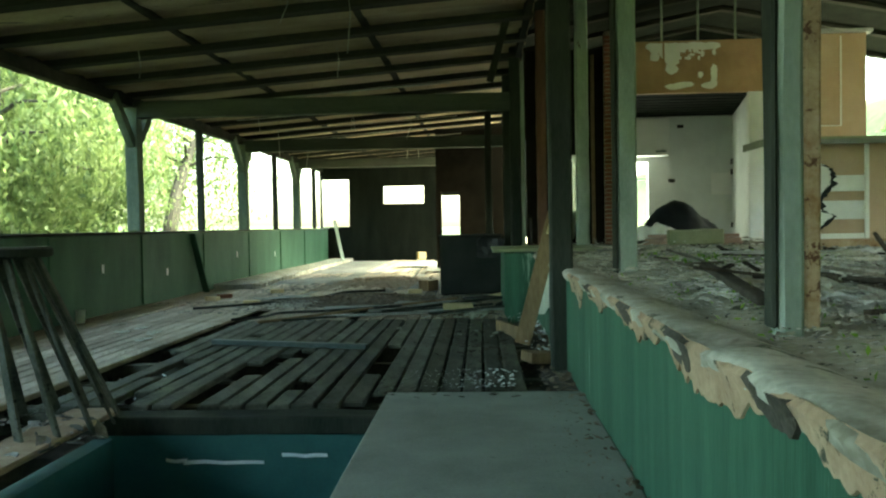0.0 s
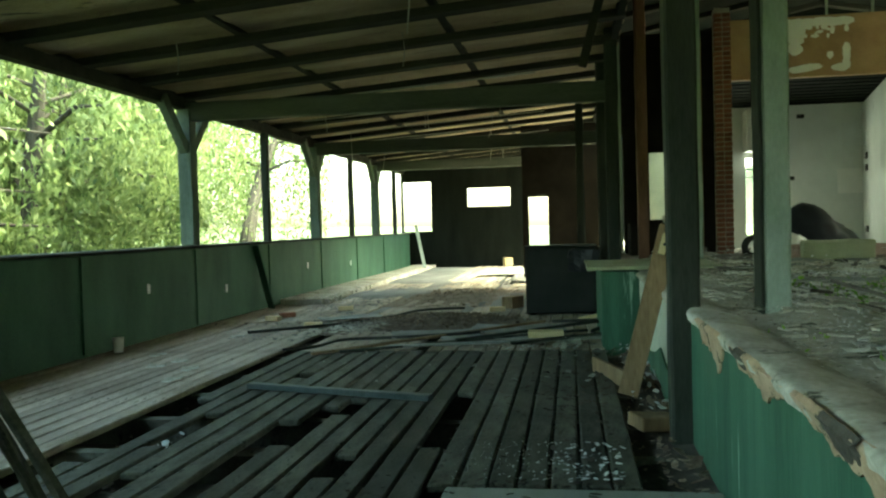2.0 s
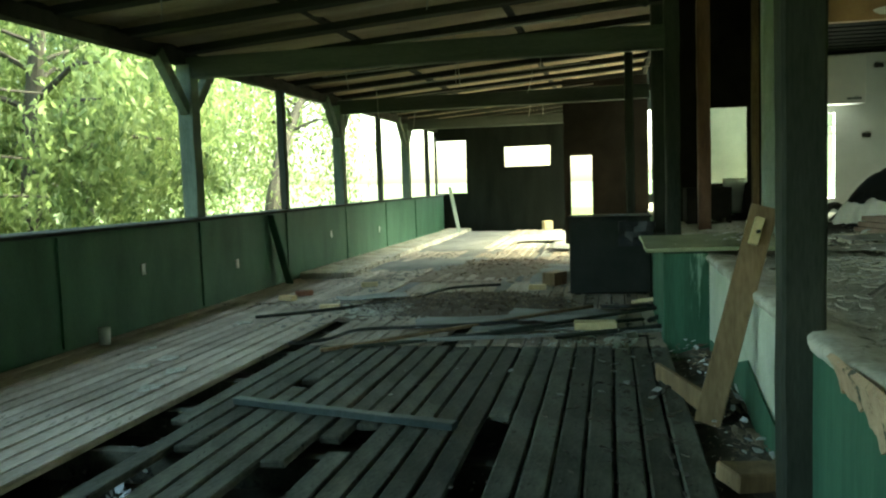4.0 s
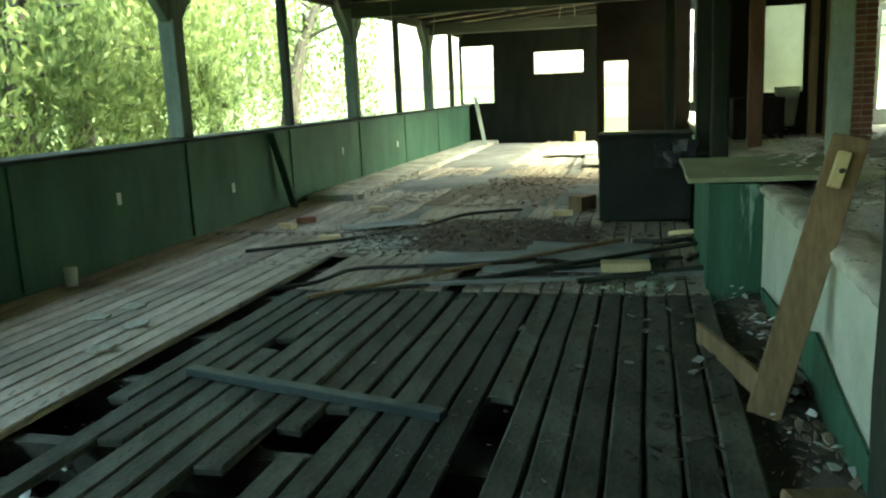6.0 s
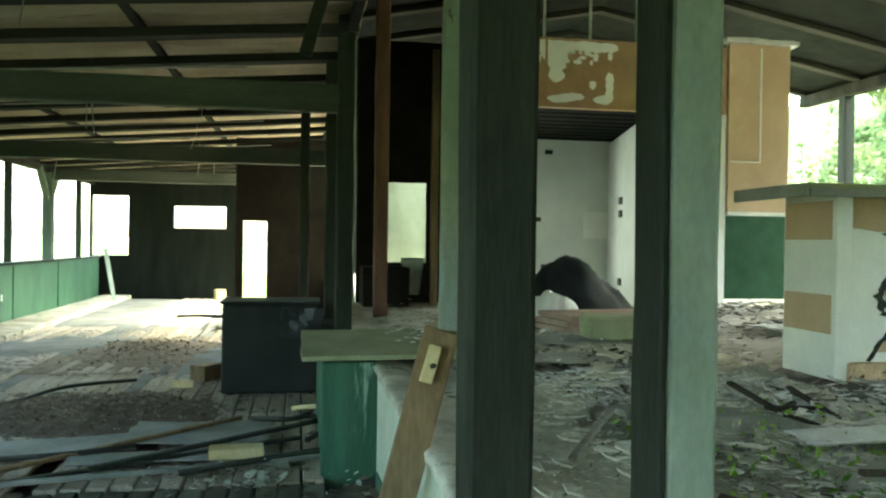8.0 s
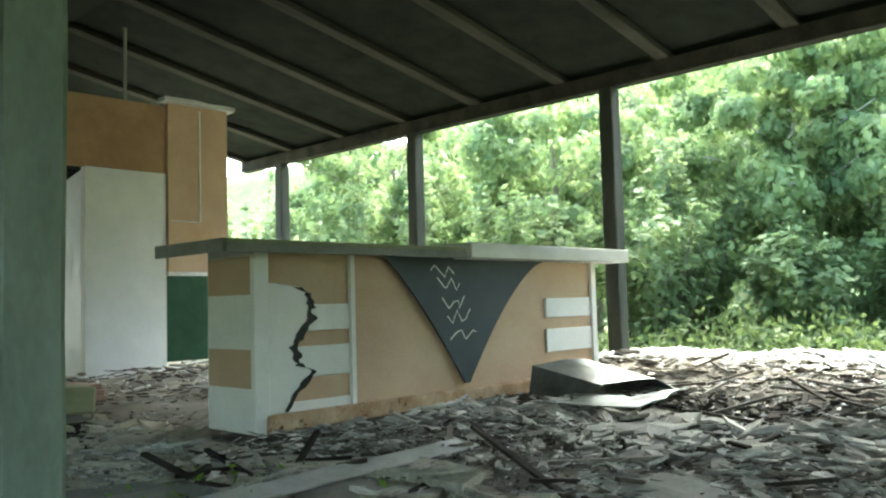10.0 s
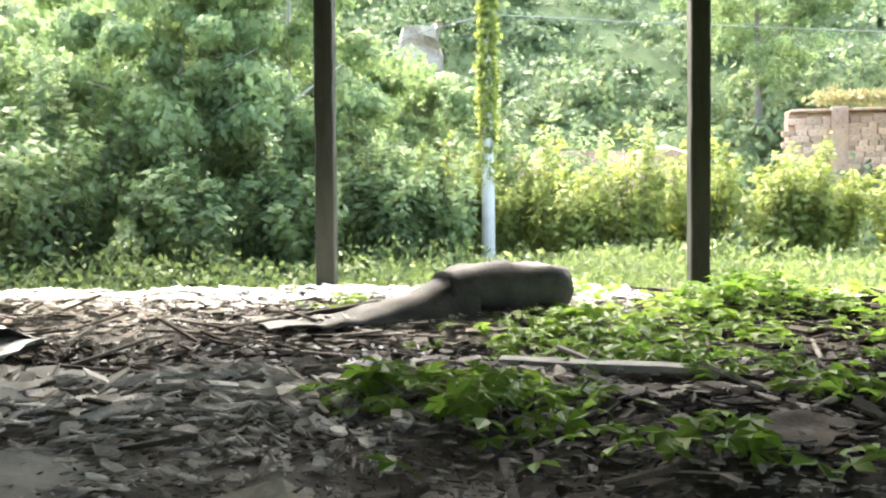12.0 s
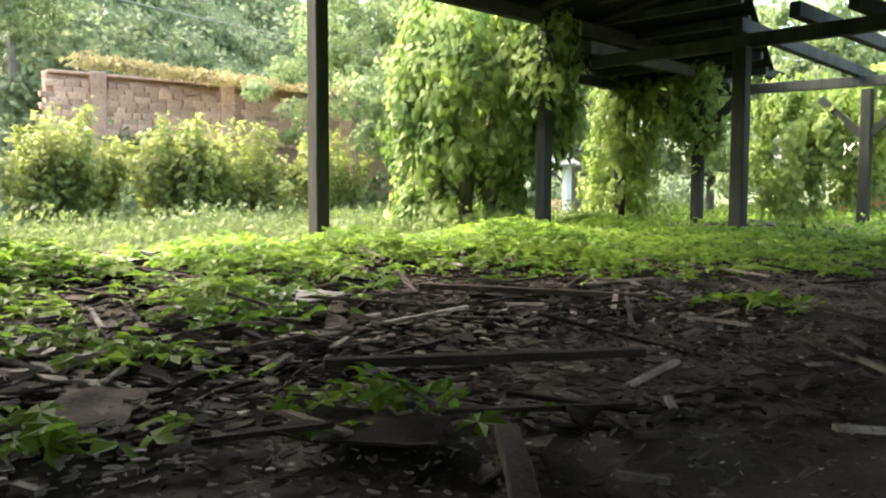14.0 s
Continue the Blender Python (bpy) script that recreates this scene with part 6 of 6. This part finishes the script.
# bent metal sheet lying at the bar's end
bm = bmesh.new()
pr = [(-0.55, 0.02), (-0.5, 0.3), (-0.1, 0.34), (0.15, 0.33), (0.45, 0.04), (0.7, 0.06)]
rows = [[bm.verts.new((x + 0.12 * r, -0.4 * r, z * (1 - 0.25 * r))) for x, z in pr] for r in range(3)]
for a, b in zip(rows, rows[1:]):
    for k in range(5):
        bm.faces.new((a[k], a[k + 1], b[k + 1], b[k]))
ob = finish("bent_metal_sheet", bm, M_METAL)
ob.matrix_world = pose(6.25, 7.95, rubble_z(6.25, 7.95) + 0.02, 0, 0, -20) @ Matrix.Scale(0.8, 4)
ob.modifiers.new("thick", "SOLIDIFY").thickness = 0.006
tagged(ob, "bent galvanised sheet at the foot of the bar", "metal sheet")
bent_sheet("flat_panel", 5.9, 7.3, 1.2, 0.7, 12, 90, M_METAL, "flat grey panel lying by the bar", rubble_z(5.9, 7.3) + 0.05)

# ---- bulkhead paint, hangers, alcove contents ----
prng = np.random.default_rng(12)


def paint_flake(x, z, w, h, seed):
    bm = bmesh.new()
    r = np.random.default_rng(seed)
    c = [bm.verts.new((x + w * (0.5 + 0.22 * r.random()) * math.cos(a), 14.498 - 0.0007 * (seed - 500), z + h * (0.5 + 0.22 * r.random()) * math.sin(a))) for a in np.linspace(0, math.tau, 17)[:-1]]
    bm.faces.new(c)
    g = bmesh.ops.extrude_face_region(bm, geom=bm.faces[:])
    for e in g["geom"]:
        if isinstance(e, bmesh.types.BMVert):
            e.co.y -= 0.003
    bmesh.ops.recalc_face_normals(bm, faces=bm.faces[:])
    return structure("paint_remnant", bm, M_BARWHITE, "remnant of white paint on the bulkhead")


X0, X1, Z0, Z1 = 3.16, 4.36, 3.54, 4.32
spots = [(X0 + (X1 - X0 - 0.15) * q + 0.08, Z1 - 0.02 - 0.03 * (q % 0.3), 0.26, 0.11) for q in np.linspace(0, 1, 7)]
spots += [(X0 + 0.1, Z0 + (Z1 - Z0) * q, 0.16, 0.13) for q in (0.75, 0.9)] + [(X0 + 0.42, Z1 - 0.2, 0.24, 0.26), (X0 + 0.4, Z1 - 0.42, 0.2, 0.16), (X0 + 0.3, Z1 - 0.12, 0.2, 0.2)]
spots += [(X1 - 0.04, Z0 + q, 0.1, 0.16) for q in (0.1, 0.22, 0.32)] + [(X0 + 0.42 + 0.12 * k, Z0 + 0.03 + 0.02 * k, 0.22, 0.09) for k in range(3)] + [(X1 - 0.14, Z0 + 0.04, 0.2, 0.1), (X1 - 0.28, Z0 + 0.24, 0.08, 0.1), (X1 - 0.04, Z1 - 0.14, 0.06, 0.1)]
for k in range(16):
    spots.append((prng.uniform(X0 + 0.5, X1 - 0.2), prng.uniform(Z1 - 0.28, Z1 - 0.1), prng.uniform(0.03, 0.09), prng.uniform(0.03, 0.07)))
for k, (x, z, w, h) in enumerate(spots):
    paint_flake(x, z, w, h, 500 + k)
for x, za in ((3.4, 4.4), (4.05, 4.4), (4.72, 4.4), (5.5, 4.4)):
    loose_board("hanger_rod", (x, 14.54, za), (x, 14.54, 5.4), 0.035, 0.03, M_GREYPOST, "pale hanger rod holding the bulkhead", "hanger", 0.001)
loose_board("cover_batten", (3.42, 14.485, 3.48), (3.42, 14.485, 4.38), 0.035, 0.012, M_BROWNPANEL, "vertical batten on the bulkhead", "batten", 0.001)
loose_board("panel_batten", (6.55, 14.45, 2.8), (6.55, 14.45, 4.4), 0.03, 0.014, M_BARWHITE, "pale batten on the hanging panel", "batten", 0.001)
loose_board("panel_batten", (6.1, 14.45, 2.8), (6.55, 14.45, 2.8), 0.03, 0.014, M_BARWHITE, "pale cross batten on the hanging panel", "batten", 0.001)
loose_board("torn_edge", (6.0, 14.5, 4.5), (7.1, 14.5, 4.48), 0.2, 0.06, M_PALE, "torn pale board end above the panel", "board", 0.02)
ob = finish("white_square", box_bm((5.22, 17.985, 1.72), (5.74, 17.996, 2.2), None, 0.002), M_WHITE)
tagged(ob, "thin white square on the alcove wall", "board")
for z in (2.28, 2.08, 1.05):
    sk = thing("wall_socket", "black socket plate on the side wall", "socket", (5.06, 15.6, z), -12, "wall sockets")
    part("plate", box_bm((-0.12, -0.09, -0.055), (-0.085, 0.09, 0.055), None, 0.006), M_RUBBER, sk)
for k, (x, z) in enumerate(((4.55, 3.25), (4.35, 2.05), (4.5, 1.2))):
    ob = finish("wall_hole", rough_bm(box_bm((x - 0.07, 17.98, z - 0.04), (x + 0.07, 17.996, z + 0.04)), 1, 0.01, 9 + k), M_RUBBER)
    tagged(ob, "dark broken fixing hole on the wall", "hole", "wall holes")
cu = thing("wall_cupboard", "white wall cupboard with a small handle", "cupboard", (3.45, 17.5, 2.58))
part("body", box_bm((0, 0.02, 0), (0.75, 0.49, 0.8), None, 0.006), M_WHITE, cu)
part("door", box_bm((0.0, 0, 0.0), (0.75, 0.018, 0.8), None, 0.006), M_WHITE, cu)
part("handle", box_bm((0.45, -0.02, 0.06), (0.68, -0.001, 0.1), None, 0.004), M_METAL, cu)
for z in (2.25, 2.1):
    loose_board("window_bar", (3.5, 18.05, z), (3.83, 18.05, z), 0.03, 0.03, M_SHEET, "bar across the bright slit", "bar", 0.0)

# black sacking over a heap
bm = bmesh.new()
bmesh.ops.create_grid(bm, x_segments=34, y_segments=26, size=1.0)
for v in bm.verts:
    x, y = v.co.x, v.co.y
    h = 0.62 * math.exp(-((x - 0.1) / 0.42) ** 2 - (y / 0.6) ** 2) + 0.4 * math.exp(-((x + 0.45) / 0.35) ** 2 - (y / 0.5) ** 2) + 0.22 * math.exp(-((x - 0.65) / 0.3) ** 2 - (y / 0.5) ** 2)
    fold = 0.09 * noise.noise(Vector((x * 3.2, y * 3.2, 1))) + 0.05 * abs(noise.noise(Vector((x * 7, y * 7, 5))))
    v.co = Vector((x * 0.78, y * 0.6, max(0.0, h + fold * min(1, 3 * h + 0.2))))
ob = finish("tarpaulin", bm, M_BAG, None, "", True)
ob.modifiers.new("thick", "SOLIDIFY").thickness = 0.008
ob.matrix_world = pose(3.3, 13.0, 0.8, 0, 0, 6)
tagged(ob, "black plastic tarpaulin thrown over rubbish", "tarpaulin")
bm = bmesh.new()
bmesh.ops.create_grid(bm, x_segments=22, y_segments=16, size=1.0)
for v in bm.verts:
    x, y = v.co.x, v.co.y
    e = max(0.0, 1 - max(abs(x), abs(y)) ** 5)
    v.co = Vector((x * 0.36 + 0.05 * noise.noise(Vector((y * 4, 1, 0))), y * 0.24 + 0.05 * noise.noise(Vector((x * 4, 2, 0))), e * (0.2 + 0.1 * noise.noise(Vector((x * 2.5, y * 2.5, 3)))) + 0.05 * abs(noise.noise(Vector((x * 6, y * 6, 7))))))
ob = finish("white_cloth", bm, M_BARWHITE)
ob.modifiers.new("thick", "SOLIDIFY").thickness = 0.006
ob.matrix_world = pose(2.75, 12.2, 0.84, 0, 0, -14)
tagged(ob, "crumpled white cloth lying on the rubbish", "cloth")
pb = thing("panel_stack", "stack of pinkish boards in front of the sacking", "stack", (3.15, 11.55, 0.78), 10)
for k in range(3):
    part("board", rough_bm(box_bm((-0.62 + 0.04 * k, -0.35, 0.055 * k), (0.62 - 0.03 * k, 0.35, 0.055 * k + 0.05), None, 0.006), 1, 0.008, 3 + k), M_PINK, pb)
ob = finish("insulation_block", rough_bm(box_bm((-0.35, -0.2, 0), (0.35, 0.2, 0.2), None, 0.02), 2, 0.02, 4), M_BOARD)
ob.matrix_world = pose(2.9, 10.4, 0.82, 0, 0, -8)
tagged(ob, "olive block lying in the rubble", "block")
for k in range(5):
    bent_sheet("fallen_board", 5.4 + 0.5 * k, 11.2 + 0.45 * (k % 3), 1.5, 0.5, -8 + 9 * k, 120 + k, M_RUBBLE if k % 2 else M_SHEET, "fallen board before the back room", rubble_z(5.4, 11.3) + 0.05 + 0.05 * k)
# black rubber ring
ty = bmesh.new()
rings = []
for i in range(28):
    a = math.tau * i / 28
    rings.append([ty.verts.new(((0.22 + 0.075 * math.cos(b)) * math.cos(a), 0.09 * math.sin(b), 0.3 + (0.22 + 0.075 * math.cos(b)) * math.sin(a))) for b in np.linspace(0, math.tau, 11)[:-1]])
for i in range(28):
    for k in range(10):
        p, s = rings[i], rings[(i + 1) % 28]
        ty.faces.new((p[k], p[(k + 1) % 10], s[(k + 1) % 10], s[k]))
ob = finish("rubber_ring", ty, M_RUBBER, None, "", True)
ob.matrix_world = pose(2.6, 13.2, 0.7, 10, 0, 20) @ Matrix.Scale(0.6, 4)
tagged(ob, "black rubber ring standing in the rubble", "ring")
# brick pier beside the alcove, bricks proud of the mortar
bp = thing("brick_pier", "red brick pier beside the alcove", "pier", (2.35, 14.45, 0.7), kind="structure")
part("core", box_bm((0.01, 0.01, 0), (0.24, 0.24, 3.9)), M_MORTAR, bp)
bme = bpy.data.meshes.new("brick")
bm = box_bm((0, 0, 0), (0.118, 0.1, 0.062), None, 0.004)
bm.to_mesh(bme)
bm.free()
bme.materials.append(M_BRICK)
for r in range(51):
    for c in range(2):
        o = new("brick", bme)
        o.parent = bp
        o.location = ((0.0 if r % 2 else -0.006) + c * 0.13, -0.004 - 0.004 * (r % 3), 0.005 + r * 0.075)
# milky plastic over the inner window, and hanging cloth
ob = finish("plastic_window", rough_bm(box_bm((1.45, 16.03, 1.3), (2.05, 16.045, 2.5)), 4, 0.012, 4), M_GLASSY)
tagged(ob, "milky plastic sheet over the inner window", "sheet")
pmat = M_GLASSY.node_tree.nodes["Principled BSDF"]
pmat.inputs["Transmission Weight"].default_value = 0.5
bm = bmesh.new()
bmesh.ops.create_grid(bm, x_segments=8, y_segments=10, size=0.5)
for v in bm.verts:
    v.co = Vector((v.co.x * 0.28 * (1.2 - 0.5 * (0.5 - v.co.y)), 0.03 * math.sin(v.co.x * 22), v.co.y * 0.55))
ob = finish("hanging_cloth", bm, M_GLASSY, None, "", True)
ob.modifiers.new("thick", "SOLIDIFY").thickness = 0.004
ob.location = (1.83, 15.93, 1.1)
tagged(ob, "pale cloth hanging below the window", "cloth")
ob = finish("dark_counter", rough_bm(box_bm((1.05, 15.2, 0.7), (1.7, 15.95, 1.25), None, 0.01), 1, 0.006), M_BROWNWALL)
tagged(ob, "dark low counter by the inner wall", "counter")
for x, w in ((2.1, 0.1), (2.28, 0.06)):
    loose_board("inner_stud", (x, 15.6, 0.7), (x, 15.6, 4.4), w, 0.1, M_OAK, "brown stud beside the brick pier", "stud", 0.004)
# wires and webs hanging from the lean-to rafters
for k in range(14):
    x, y = prng.uniform(-4.6, -0.5), prng.uniform(6, 22)
    z = lean_z(x)
    ob = finish("hanging_wire", tube_bm([(x, y, z), (x + 0.02, y, z - 0.2), (x + 0.05 * prng.normal(), y, z - prng.uniform(0.3, 0.7))], 0.006, 4), M_SHEET)
    tagged(ob, "thin wire hanging from the rafters", "wire", "hanging wires")
for k in range(5):
    y = 12.8 + 1.9 * k
    ob = finish("hanging_lath", beam_bm((-4.8 + 0.3 * (k % 3), y, lean_z(-4.6) - 0.05), (-0.4, y + 0.3 * math.sin(k), lean_z(-0.4) - 0.1), 0.03, 0.02, 0.002), M_SHEET)
    tagged(ob, "thin pale lath under the rafters", "lath", "roof laths")
ob = finish("slanting_brace", beam_bm((0.2, 9.6, 2.9), (0.62, 9.6, 4.4), 0.09, 0.09), M_ROOFWOOD)
tagged(ob, "slanting dark brace at the top of a post", "brace")
# decayed brown flank on the peeling post
rf3 = rough_bm(box_bm((1.178, 2.23, 0.74), (1.238, 2.35, 4.6), None, 0.01), 3, 0.012, 6)
ob = finish("rotten_facing", rf3, M_RUST)
tagged(ob, "rotten brown facing board on the post", "board")
rf4 = rough_bm(box_bm((1.066, 2.23, 0.74), (1.088, 2.34, 4.6), None, 0.01), 6, 0.02, 6)
ob = finish("rotten_facing", rf4, M_DARKWOOD)
tagged(ob, "splintered dark facing board on the post", "board")
